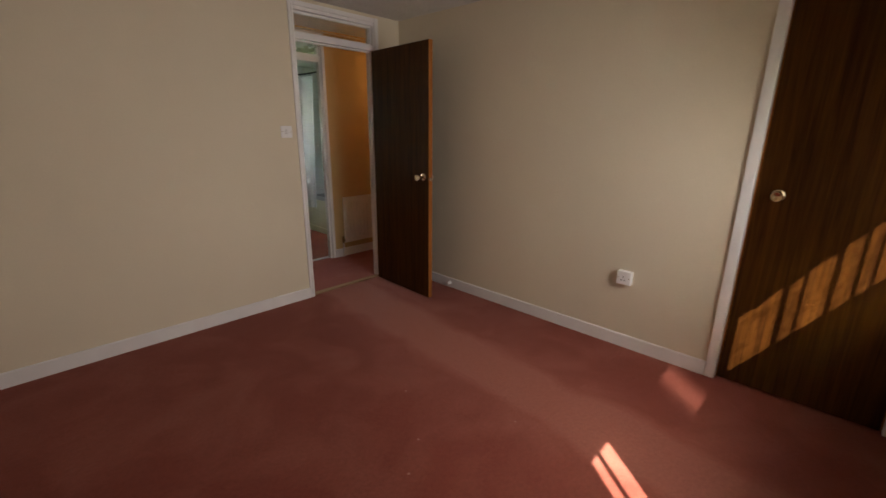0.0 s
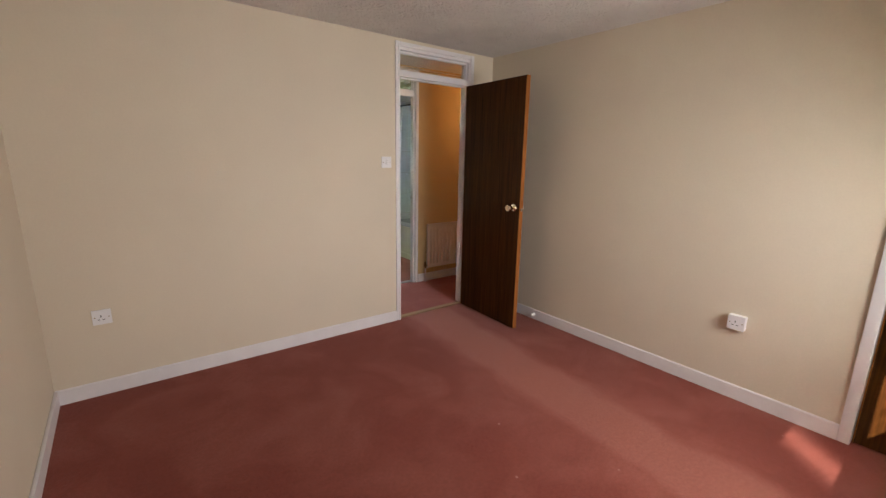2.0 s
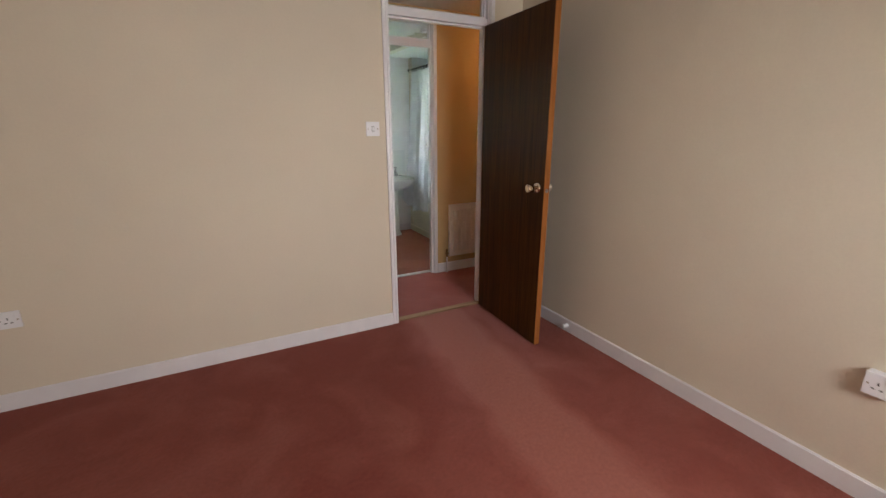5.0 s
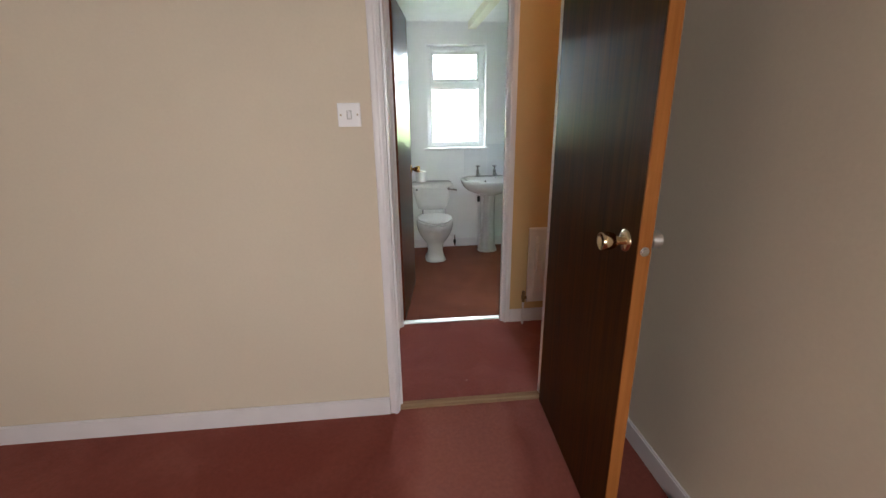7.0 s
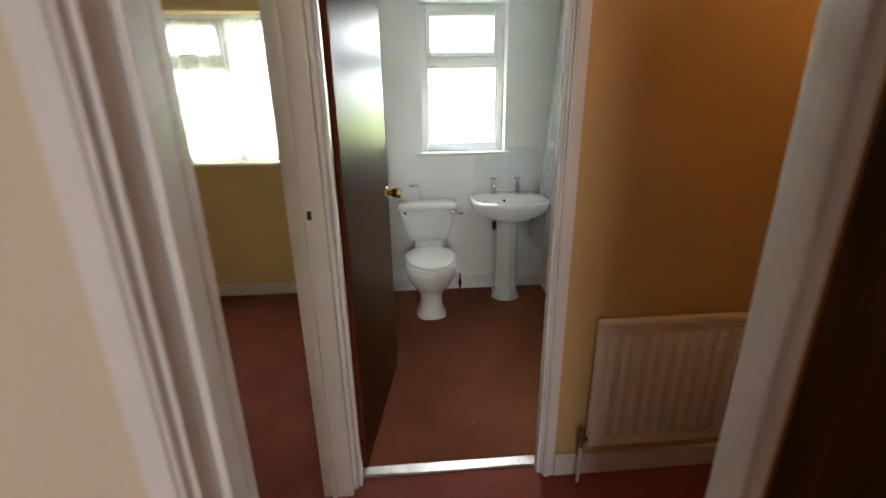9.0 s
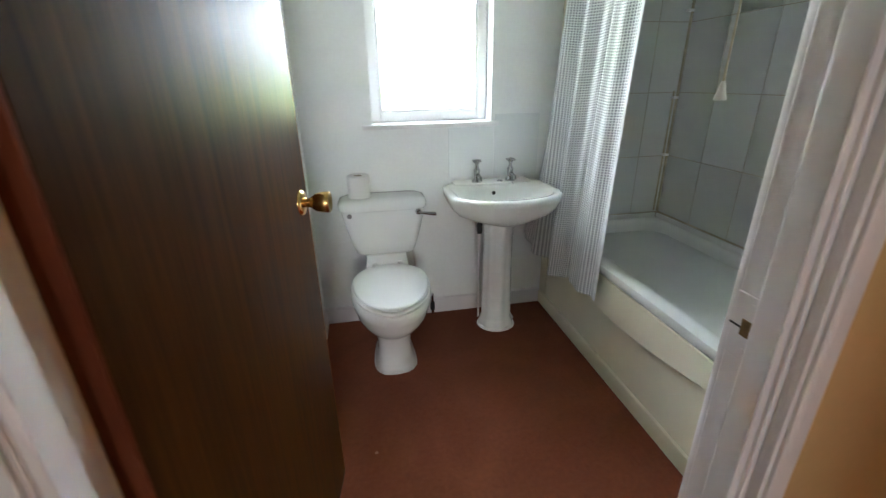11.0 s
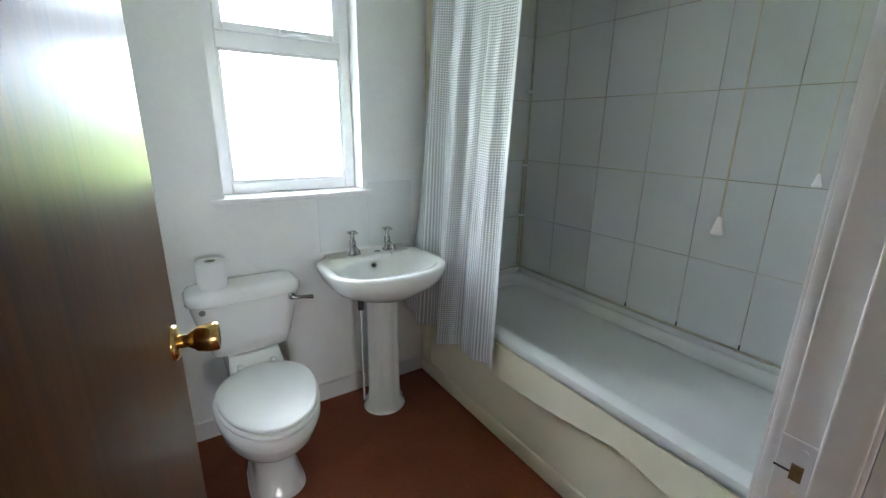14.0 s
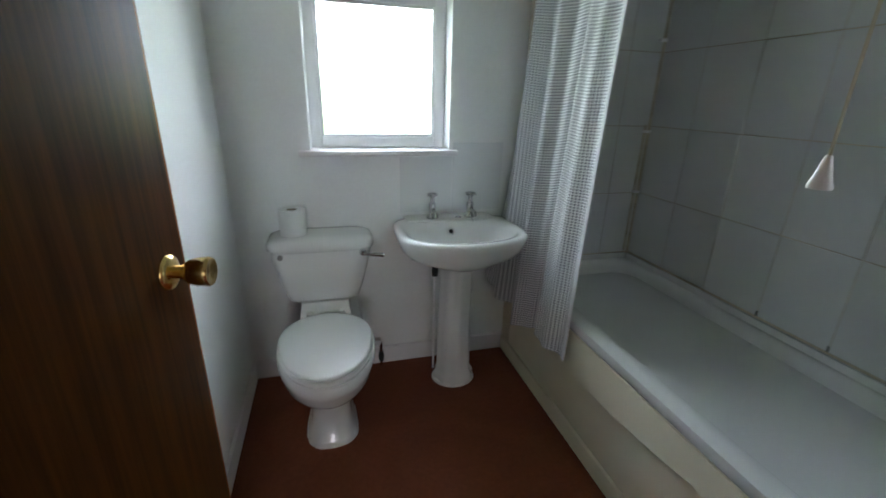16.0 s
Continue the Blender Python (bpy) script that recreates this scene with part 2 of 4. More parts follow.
RADIATOR = material("radiator_enamel", (0.84, 0.81, 0.77), 0.35, vary=0.02)
PAPER = material("tissue_paper", (0.82, 0.82, 0.82), 0.95, vary=0.02, bump=0.0008, bump_scale=150)
DOORWOOD = wood_material("sapele_veneer", (0.018, 0.006, 0.0021), (0.074, 0.026, 0.0052), 0.36)
EDGEWOOD = wood_material("varnished_lipping", (0.22, 0.075, 0.018), (0.36, 0.135, 0.036), 0.4)
THRESHOLD = wood_material("worn_oak_strip", (0.2, 0.1, 0.05), (0.42, 0.27, 0.16), 0.5, axis='X')
CARPET = carpet_material("rose_carpet", (0.215, 0.05, 0.036), (0.34, 0.12, 0.09), True)
HALLCARPET = carpet_material("rose_carpet_hall", (0.25, 0.064, 0.05), (0.34, 0.115, 0.092))
BATHCARPET = carpet_material("russet_carpet", (0.19, 0.052, 0.024), (0.27, 0.084, 0.04))
ARTEX = ceiling_material()
BATHCEIL = material("white_ceiling_paint", (0.8, 0.8, 0.8), 0.8, vary=0.03, bump=0.002, bump_scale=30)

# ---- structure ----
H = 2.266


def structure(name, bm, mat, label, category="", smooth=False):
    return tagged(mesh_object(name, bm, mat, smooth), label, category or name.split("_")[0], kind="structure")


def wall_run(name, axis, a0, a1, t0, t1, holes, mat, label, top=H):
    """A wall along 'x' or 'y' from a0 to a1, between t0 and t1 in depth, with holes (a, b, z0, z1)."""
    bm = bmesh.new()

    def seg(a, b, z0, z1):
        if b - a < 1e-4 or z1 - z0 < 1e-4:
            return
        if axis == 'x':
            box(bm, a, b, t0, t1, z0, z1)
        else:
            box(bm, t0, t1, a, b, z0, z1)
    at = a0
    for a, b, z0, z1 in sorted(holes):
        seg(at, a, 0, top)
        seg(a, b, 0, z0)
        seg(a, b, z1, top)
        at = b
    seg(at, a1, 0, top)
    return structure(name, bm, mat, label, "wall")


# floors, one for each covering
structure("floor_bedroom", boxbm(-2.344, 1.08, -3.6, 0.03, -0.2, 0), CARPET, "worn rose-red cut-pile carpet with a paler walked track", "carpet")
structure("floor_hall", boxbm(-2.5, 2.5, 0.03, 0.92, -0.2, 0), HALLCARPET, "rose-red cut-pile carpet of the small hall", "carpet")
structure("floor_left_room", boxbm(-2.5, -0.055, 0.92, 2.8, -0.2, 0), HALLCARPET, "rose-red carpet of the small room", "carpet")
structure("floor_bathroom", boxbm(-0.055, 1.95, 0.92, 2.8, -0.2, 0), BATHCARPET, "russet short-pile carpet of the bathroom", "carpet")
structure("ceiling_bedroom", boxbm(-2.344, 1.08, -3.6, 0.05, H, H + 0.15), ARTEX, "off-white swirled textured ceiling", "ceiling")
structure("ceiling_hall", boxbm(-2.5, 2.5, 0.05, 0.87, H, H + 0.15), ARTEX, "off-white textured hall ceiling", "ceiling")
structure("ceiling_left_room", boxbm(-2.5, 1.95, 0.87, 2.9, H, H + 0.15), ARTEX, "off-white textured ceiling of the small room", "ceiling")
structure("ceiling_bathroom", boxbm(0.012, 1.862, 0.905, 2.62, 2.168, H - 0.002), BATHCEIL, "white painted bathroom ceiling", "ceiling")

wall_run("wall_bedroom_door", 'x', -2.244, 0.98, 0.0, 0.05, [(-0.03, 0.73, 0, 2.225)], CREAM, "cream painted bedroom wall round the doorway")
wall_run("wall_hall_south", 'x', -0.1, 2.4, 0.05, 0.1, [(-0.03, 0.73, 0, 2.225)], HALL, "apricot painted hall wall")
wall_run("wall_bedroom_right", 'y', -3.5, 0.0, 0.98, 1.08, [(-3.44, -2.73, 0, 2.02)], CREAM, "cream painted bedroom side wall")
wall_run("wall_bedroom_left", 'y', -3.5, 0.05, -2.344, -2.244, [], CREAM, "cream painted bedroom side wall")
wall_run("wall_bedroom_window", 'x', -2.344, 1.08, -3.7, -3.5, [(-1.1, 0.9, 1.03, 2.1)], CREAM, "cream painted bedroom wall with the window")
wall_run("wall_partition", 'y', 0.83, 2.62, -0.1, 0.012, [], BATHWALL, "thin painted partition between rooms")
wall_run("wall_hall_west", 'y', 0.1, 0.83, -0.1, -0.012, [(0.12, 0.829, 0, 2.03)], HALL, "apricot painted hall wall over the open doorway")
wall_run("wall_bathroom_door", 'x', 0.012, 1.95, 0.87, 0.905, [(0.013, 0.72, 0, 2.225)], BATHWALL, "white painted bathroom wall round the doorway")
wall_run("wall_hall_north", 'x', 0.012, 2.4, 0.835, 0.87, [(0.013, 0.72, 0, 2.225)], HALL, "apricot painted hall wall")
wall_run("wall_hall_end", 'y', 0.1, 0.835, 2.4, 2.5, [], HALL, "apricot painted end wall of the hall")
wall_run("wall_bathroom_window", 'x', -0.055, 1.95, 2.62, 2.9, [(0.337, 0.915, 1.03, 1.974)], BATHWALL, "white painted bathroom wall with the window")
wall_run("wall_bathroom_right", 'y', 0.905, 2.62, 1.862, 1.95, [], GROUT, "bathroom wall behind the tiles")
wall_run("wall_left_room_window", 'x', -2.5, -0.055, 2.67, 2.9, [(-1.5, -0.35, 0.99, 1.92)], OCHRE, "straw painted wall with the window")
wall_run("wall_left_room_south", 'x', -2.5, -0.1, 0.05, 0.1, [], OCHRE, "straw painted wall of the small room")
wall_run("wall_left_room_side", 'y', 0.1, 2.67, -2.5, -2.4, [], OCHRE, "straw painted side wall")
wall_run("wall_left_room_right", 'y', 0.87, 2.67, -0.108, -0.1, [], OCHRE, "straw painted wall of the small room")
# ---- outside ----
def backdrop():
    mat = bpy.data.materials.new("bright_garden")
    mat.use_nodes = True
    nt = mat.node_tree
    nt.nodes.remove(nt.nodes["Principled BSDF"])
    em = nt.nodes.new("ShaderNodeEmission")
    geo = nt.nodes.new("ShaderNodeNewGeometry")
    nz = nt.nodes.new("ShaderNodeTexNoise")
    nz.inputs["Scale"].default_value, nz.inputs["Detail"].default_value = 1.2, 8
    nt.links.new(geo.outputs["Position"], nz.inputs["Vector"])
    sep = nt.nodes.new("ShaderNodeSeparateXYZ")
    nt.links.new(geo.outputs["Position"], sep.inputs[0])
    ad = nt.nodes.new("ShaderNodeMath")
    ad.operation = 'MULTIPLY_ADD'
    ad.inputs[1].default_value = 1.6
    nt.links.new(nz.outputs["Fac"], ad.inputs[0])
    nt.links.new(sep.outputs["Z"], ad.inputs[2])
    ramp = nt.nodes.new("ShaderNodeMapRange")
    ramp.inputs["From Min"].default_value, ramp.inputs["From Max"].default_value = 1.9, 2.5
    nt.links.new(ad.outputs[0], ramp.inputs["Value"])
    mix = nt.nodes.new("ShaderNodeMix")
    mix.data_type = 'RGBA'
    mix.inputs["A"].default_value, mix.inputs["B"].default_value = (0.27, 0.36, 0.14, 1), (0.9, 0.97, 1.06, 1)
    nt.links.new(ramp.outputs[0], mix.inputs["Factor"])
    nt.links.new(mix.outputs["Result"], em.inputs["Color"])
    em.inputs["Strength"].default_value = GARDEN
    nt.links.new(em.outputs[0], nt.nodes["Material Output"].inputs["Surface"])
    structure("backdrop", boxbm(-9, 9, 6.0, 6.05, -0.25, 7.0), mat, "bright sky over a garden hedge", "backdrop")


GARDEN = 4.3
backdrop()
structure("ground", boxbm(-400, 400, -400, 400, -0.45, -0.25), material("lawn", (0.07, 0.12, 0.03), 0.95, vary=0.3), "grass round the house", "ground")
# unseen cover added over the rooms to block sky light at the wall joints
structure("roof", boxbm(-2.7, 2.7, -3.9, 3.1, H + 0.16, H + 0.3), ARTEX, "unseen flat cover that blocks light over the rooms", "roof")


# ---- doorways and doors ----
def door_lining(name, x0, x1, y0, y1, ztop, rail, label, glass=None):
    """Lining, architraves on both faces, stop beads, transom rail and light of an opening through a wall along x."""
    root = thing(name, ((x0 + x1) / 2, (y0 + y1) / 2, 0), label, "door frame", kind="structure")
    t, w, pr = 0.027, 0.046, 0.014
    part("jamb", boxbm(x0 - t, x0, y0, y1, 0, ztop, bevel=0.002), GLOSS, root)
    part("jamb", boxbm(x1, x1 + t, y0, y1, 0, ztop, bevel=0.002), GLOSS, root)
    part("head", boxbm(x0, x1, y0, y1, ztop - 0.03, ztop, bevel=0.002), GLOSS, root)
    for side in (-1, 1):
        yf = y0 if side < 0 else y1

        def strip(xa, xb, za, zb, d0, d1, bv):
            ya, yb = sorted((yf + side * d0, yf + side * d1))
            return boxbm(xa, xb, ya, yb, za, zb, bevel=bv)
        for xa, xb, inner in ((x0 - w, x0 - 0.006, 1), (x1 + 0.006, x1 + w, -1)):
            if xa < 0 and y0 > 0.5:
                continue
            part("architrave", strip(xa, xb, 0, ztop + 0.028, 0.0, pr, 0.004), GLOSS, root, smooth=True)
            c = xb - 0.012 if inner > 0 else xa + 0.012
            part("bead", strip(c - 0.007, c + 0.007, 0, ztop + 0.004, pr - 0.002, pr + 0.005, 0.003), GLOSS, root, smooth=True)
        part("architrave", strip(x0 - 0.004, x1 + 0.004, ztop - 0.008, ztop + 0.026, 0.0, pr - 0.001, 0.004), GLOSS, root, smooth=True)
    ym = (y0 + y1) / 2
    sa, sb = (y0 + 0.004, y1 - 0.034) if y0 > 0.5 else (ym - 0.012, ym + 0.02)
    part("transom", boxbm(x0, x1, y0 + 0.006, y1 - 0.006, rail, rail + 0.042, bevel=0.003), GLOSS, root)
    part("stop", boxbm(x0 + 0.0005, x0 + 0.012, sa, sb, 0.0, rail, bevel=0.002), GLOSS, root)
    part("stop", boxbm(x1 - 0.012, x1 - 0.0005, sa, sb, 0.0, rail, bevel=0.002), GLOSS, root)
    part("stop", boxbm(x0 + 0.013, x1 - 0.013, sa, sb, rail - 0.012, rail - 0.0005, bevel=0.002), GLOSS, root)
    # glazing beads and pane of the light over the door
    for ya in (ym - 0.02, ym + 0.008):
        part("glazing_bead", boxbm(x0 + 0.0005, x1 - 0.0005, ya, ya + 0.012, rail + 0.0425, rail + 0.056, bevel=0.003), GLOSS, root)
        part("glazing_bead", boxbm(x0 + 0.0005, x1 - 0.0005, ya, ya + 0.012, ztop - 0.044, ztop - 0.0305, bevel=0.003), GLOSS, root)
        part("glazing_bead", boxbm(x0 + 0.0005, x0 + 0.013, ya, ya + 0.012, rail + 0.057, ztop - 0.045, bevel=0.003), GLOSS, root)
        part("glazing_bead", boxbm(x1 - 0.013, x1 - 0.0005, ya, ya + 0.012, rail + 0.057, ztop - 0.045, bevel=0.003), GLOSS, root)
    pane = part("pane", boxbm(x0 + 0.001, x1 - 0.001, ym - 0.004, ym, rail + 0.043, ztop - 0.031), glass, root, "reeded glass pane")
    pane.visible_shadow = False
    return root


def glass_material(name, rough, reed=0.0, tint=(0.95, 0.97, 0.96)):
    mat = bpy.data.materials.new(name)
    mat.use_nodes = True
    nt = mat.node_tree
    b = nt.nodes["Principled BSDF"]
    b.inputs["Base Color"].default_value = (*tint, 1)
    b.inputs["Transmission Weight"].default_value, b.inputs["Roughness"].default_value, b.inputs["IOR"].default_value = 1.0, rough, 1.2
    geo = nt.nodes.new("ShaderNodeNewGeometry")
    bp = nt.nodes.new("ShaderNodeBump")
    if reed:
        w = nt.nodes.new("ShaderNodeTexWave")
        w.bands_direction = 'Z'
        w.inputs["Scale"].default_value = reed
        w.inputs["Distortion"].default_value = 0.6
        bp.inputs["Distance"].default_value = 0.004
    else:
        w = nt.nodes.new("ShaderNodeTexNoise")
        w.inputs["Scale"].default_value = 90
        bp.inputs["Distance"].default_value = 0.001
    nt.links.new(geo.outputs["Position"], w.inputs["Vector"])
    nt.links.new(w.outputs["Fac"], bp.inputs["Height"])
    nt.links.new(bp.outputs[0], b.inputs["Normal"])
    return mat


REEDED = glass_material("reeded_glass", 0.08, 14)
CLEAR = glass_material("window_glass", 0.0)
OBSCURE = glass_material("obscure_glass", 0.12)

bed_frame = door_lining("door_frame_1", 0.0, 0.7, 0.0, 0.1, 2.215, 1.995, "white gloss painted door frame with a glazed light over it", REEDED)
bath_frame = door_lining("door_frame_2", 0.016, 0.69, 0.835, 0.905, 2.215, 1.995, "white gloss painted door frame with chipped paint and a reeded light", REEDED)

# strike plates let into the jambs
part("strike_plate", boxbm(0.6885, 0.6915, 0.872, 0.9045, 0.912, 0.99, bevel=0.001), GLOSS, bath_frame, "painted-over strike plate")
part("latch_hole", boxbm(0.6872, 0.6886, 0.879, 0.89, 0.941, 0.961), DARKBRASS, bath_frame, "dark latch hole")
part("latch_lip", boxbm(0.687, 0.6888, 0.89, 0.905, 0.949, 0.9508), DARK, bath_frame, "scratched latch lip")
for z in (0.923, 0.979):
    part("screw", lathe(bmesh.new(), [(0, 0), (0.0032, 0), (0.003, 0.0008), (0, 0.0008)], Matrix.Translation((0.6885, 0.882, z)) @ Euler((0, radians(-90), 0)).to_matrix().to_4x4(), 10), GLOSS, bath_frame, "painted-over screw head")
part("strike_plate", boxbm(-0.001, 0.0015, 0.02, 0.05, 0.6, 0.67, bevel=0.001), GLOSS, bed_frame, "painted strike plate")

# frame of the doorway to the small room, in the hall's end partition
lr = thing("door_frame_3", (-0.05, 0.48, 0), "white gloss painted frame of an open doorway", "door frame", kind="structure")
part("jamb", boxbm(-0.104, 0.0, 0.8, 0.83, 0, 2.03, bevel=0.003), GLOSS, lr)
part("jamb", boxbm(-0.104, -0.008, 0.12, 0.145, 0, 2.03, bevel=0.003), GLOSS, lr)
part("head", boxbm(-0.104, -0.008, 0.146, 0.799, 2.0, 2.03, bevel=0.003), GLOSS, lr)
part("architrave", boxbm(-0.0115, 0.001, 0.146, 0.8, 2.015, 2.06, bevel=0.004), GLOSS, lr, smooth=True)
part("stop", boxbm(-0.072, -0.056, 0.787, 0.7995, 0, 1.999, bevel=0.002), GLOSS, lr)
part("strike_hole", boxbm(-0.048, -0.036, 0.7985, 0.8002, 1.02, 1.045), DARK, lr, "dark latch hole")


def knob_set(parent, place, out, metal, z, back=None, thick=0.036):
    """A turned door knob with its rose on one face, and a plain knob on the other, along the direction out."""
    q = Vector(out).to_track_quat('Z', 'Y').to_matrix().to_4x4()
    m = Matrix.Translation(Vector(place)) @ q
    k = part("knob", lathe(bmesh.new(), [(0.0, 0.0), (0.0115, 0.0), (0.0115, 0.022), (0.015, 0.028), (0.0215, 0.036), (0.0245, 0.05), (0.0255, 0.066), (0.0235, 0.07), (0.02, 0.0705), (0.012, 0.066), (0.0, 0.065)], m, 32), metal, parent, "turned metal door knob", smooth=True)
    part("rose", lathe(bmesh.new(), [(0.0, 0.0), (0.031, 0.0), (0.031, 0.003), (0.027, 0.008), (0.018, 0.011), (0.0, 0.011)], m, 32), metal, k, smooth=True)
    if back:
        mb = Matrix.Translation(Vector(place) - Vector(out) * thick) @ (-Vector(out)).to_track_quat('Z', 'Y').to_matrix().to_4x4()
        k2 = part("knob", lathe(bmesh.new(), [(0.0, 0.0), (0.011, 0.0), (0.011, 0.025), (0.022, 0.03), (0.024, 0.052), (0.02, 0.056), (0.0, 0.056)], mb, 28), back, parent, "plain satin door knob", smooth=True)
        part("rose", lathe(bmesh.new(), [(0.0, 0.0), (0.03, 0.0), (0.03, 0.003), (0.024, 0.008), (0.0, 0.009)], mb, 28), back, k2, smooth=True)


def flush_door(name, hinge, free, side, z0, z1, label, thick=0.036):
    """A flush veneered leaf whose seen face runs from hinge to free; side: +1 if the leaf's body lies to the left of that way."""
    h, f = Vector((*hinge, 0)), Vector((*free, 0))
    d = (f - h).normalized()
    nrm = Vector((-d.y, d.x, 0)) * side
    L = (f - h).length
    m = Matrix(((d.x, nrm.x, 0, h.x), (d.y, nrm.y, 0, h.y), (0, 0, 1, 0), (0, 0, 0, 1)))
    root = thing(name, (h.x, h.y, z0), label, "door")
    part("leaf", boxbm(0.006, L - 0.006, 0.0, thick, z0, z1, bevel=0.0012), DOORWOOD, root, m=m)
    part("lipping", boxbm(L - 0.006, L, 0.0004, thick - 0.0004, z0, z1, bevel=0.001), EDGEWOOD, root, "orange varnished edge strip", m=m)
    part("lipping", boxbm(0.0, 0.006, 0.0004, thick - 0.0004, z0, z1, bevel=0.001), REDEDGE if side > 0 and name == "bathroom_door" else EDGEWOOD, root, "varnished edge strip", m=m)
    for z in (0.22, 1.02, 1.78):
        hg = part("hinge", lathe(bmesh.new(), [(0.0, z - 0.038), (0.0055, z - 0.038), (0.0055, z + 0.038), (0.0, z + 0.038)], m @ Matrix.Translation((-0.004, thick + 0.002, 0)), 10), BRASS, root, "brass butt hinge", smooth=True)
    return root, m, nrm, L


REDEDGE = wood_material("red_varnished_edge", (0.1, 0.025, 0.012), (0.18, 0.05, 0.022), 0.4)
bed_door, m, nrm, L = flush_door("bedroom_door", (0.672, -0.004), (0.638, -0.728), 1, 0.008, 1.99, "dark sapele flush door standing open into the bedroom")
knob_set(bed_door, m @ Vector((L - 0.065, 0, 1.007)), -nrm, GOLDPALE, 1.007, STEEL)
part("latch", lathe(bmesh.new(), [(0.0, 0.0), (0.0125, 0.0), (0.0125, 0.0015), (0.009, 0.002), (0.009, 0.006), (0.0, 0.007)], m @ Matrix.Translation((L, 0.018, 0.995)) @ Euler((0, radians(90), 0)).to_matrix().to_4x4(), 20), CHROME, bed_door, "round chrome latch", smooth=True)

bath_door, m, nrm, L = flush_door("bathroom_door", (0.04, 0.914), (0.138, 1.632), 1, 0.008, 1.99, "dark glossy sapele flush door standing open into the bathroom")
knob_set(bath_door, m @ Vector((L - 0.064, 0, 0.95)), -nrm, BRASS, 0.985)

closet, m, nrm, L = flush_door("closet_door", (1.0, -3.43), (1.0, -2.745), -1, 0.008, 1.99, "closed dark sapele flush door with a metal knob")
knob_set(closet, m @ Vector((L - 0.1, 0, 1.07)), -nrm, GOLDPALE, 1.07)
cf = thing("door_frame_4", (1.03, -3.08, 0), "white gloss painted closet door frame", "door frame", kind="structure")
part("jamb", boxbm(0.98, 1.08, -2.742, -2.73, 0, 2.02, bevel=0.001), GLOSS, cf)
part("jamb", boxbm(0.98, 1.08, -3.44, -3.433, 0, 2.02, bevel=0.001), GLOSS, cf)
part("head", boxbm(0.98, 1.08, -3.433, -2.742, 1.994, 2.02), GLOSS, cf)
part("architrave", boxbm(0.962, 0.98, -2.742, -2.692, 0, 2.06, bevel=0.005), GLOSS, cf, smooth=True)
part("architrave", boxbm(0.963, 0.98, -3.48, -2.743, 2.0, 2.06, bevel=0.005), GLOSS, cf, smooth=True)
structure("wall_closet_back", boxbm(1.08, 1.1, -3.5, -2.6, 0, 2.2), CREAM, "plain wall behind the closet door", "wall")

# threshold strips
structure("threshold_bedroom", boxbm(0.001, 0.699, 0.008, 0.062, 0, 0.009, bevel=0.004), THRESHOLD, "worn pale wooden threshold strip", "threshold")
structure("threshold_bathroom", boxbm(0.017, 0.689, 0.872, 0.918, 0, 0.009, bevel=0.004), STEEL, "scuffed metal carpet threshold strip", "threshold")
structure("threshold_small_room", boxbm(-0.1, -0.055, 0.146, 0.799, 0, 0.008, bevel=0.003), EDGEWOOD, "varnished wooden threshold strip", "threshold")


# ---- skirting ----
def skirting(name, x0, x1, y0, y1, h, label, mat=None):
    bm = boxbm(x0, x1, y0, y1, 0, h)
    top = [e for e in bm.edges if all(abs(v.co.z - h) < 1e-5 for v in e.verts)]
    bmesh.ops.bevel(bm, geom=top, offset=0.005, segments=2, affect='EDGES')
    structure(name, bm, mat or GLOSS, label, "skirting")


WS = "white gloss painted skirting board"
skirting("baseboard_bedroom_1", -2.244, -0.047, -0.016, 0.0, 0.088, WS)
skirting("baseboard_bedroom_2", 0.748, 0.98, -0.016, 0.0, 0.088, WS)
skirting("baseboard_bedroom_3", 0.964, 0.98, -2.691, -0.0165, 0.088, WS)
skirting("baseboard_bedroom_4", -2.244, -2.228, -3.5, -0.0165, 0.088, WS)
skirting("baseboard_hall_1", 0.738, 2.4, 0.82, 0.835, 0.09, WS)
skirting("baseboard_hall_2", 0.748, 2.4, 0.1, 0.115, 0.09, WS)
skirting("baseboard_bathroom_1", 0.012, 1.25, 2.605, 2.62, 0.09, WS)
skirting("baseboard_bathroom_2", 0.012, 0.026, 1.0, 2.604, 0.09, WS)
skirting("baseboard_small_room_1", -2.4, -0.108, 2.655, 2.67, 0.09, WS)
skirting("baseboard_small_room_2", -0.122, -0.108, 0.9, 2.654, 0.09, WS)


# ---- electrical fittings ----
def plate(name, place, normal, w, h, label, category):
    """A white plastic face plate on a wall; returns the thing and its frame: x along the wall, y up, z out."""
    z = Vector(normal)
    y = Vector((0, 0, 1))
    x = y.cross(z)
    m = Matrix.Translation(place) @ Matrix((x, y, z)).transposed().to_4x4()
    root = thing(name, place, label, category)
    part("face_plate", boxbm(-w / 2, w / 2, -h / 2, h / 2, 0.0, 0.01, bevel=0.003), PLASTIC, root, m=m)
    for sx in (-1, 1):
        part("screw", lathe(bmesh.new(), [(0, 0.0095), (0.0035, 0.0095), (0.003, 0.011), (0, 0.011)], m @ Matrix.Translation((sx * w * 0.36, 0, 0)), 10), DARKBRASS, root, "small dark screw")
    return root, m


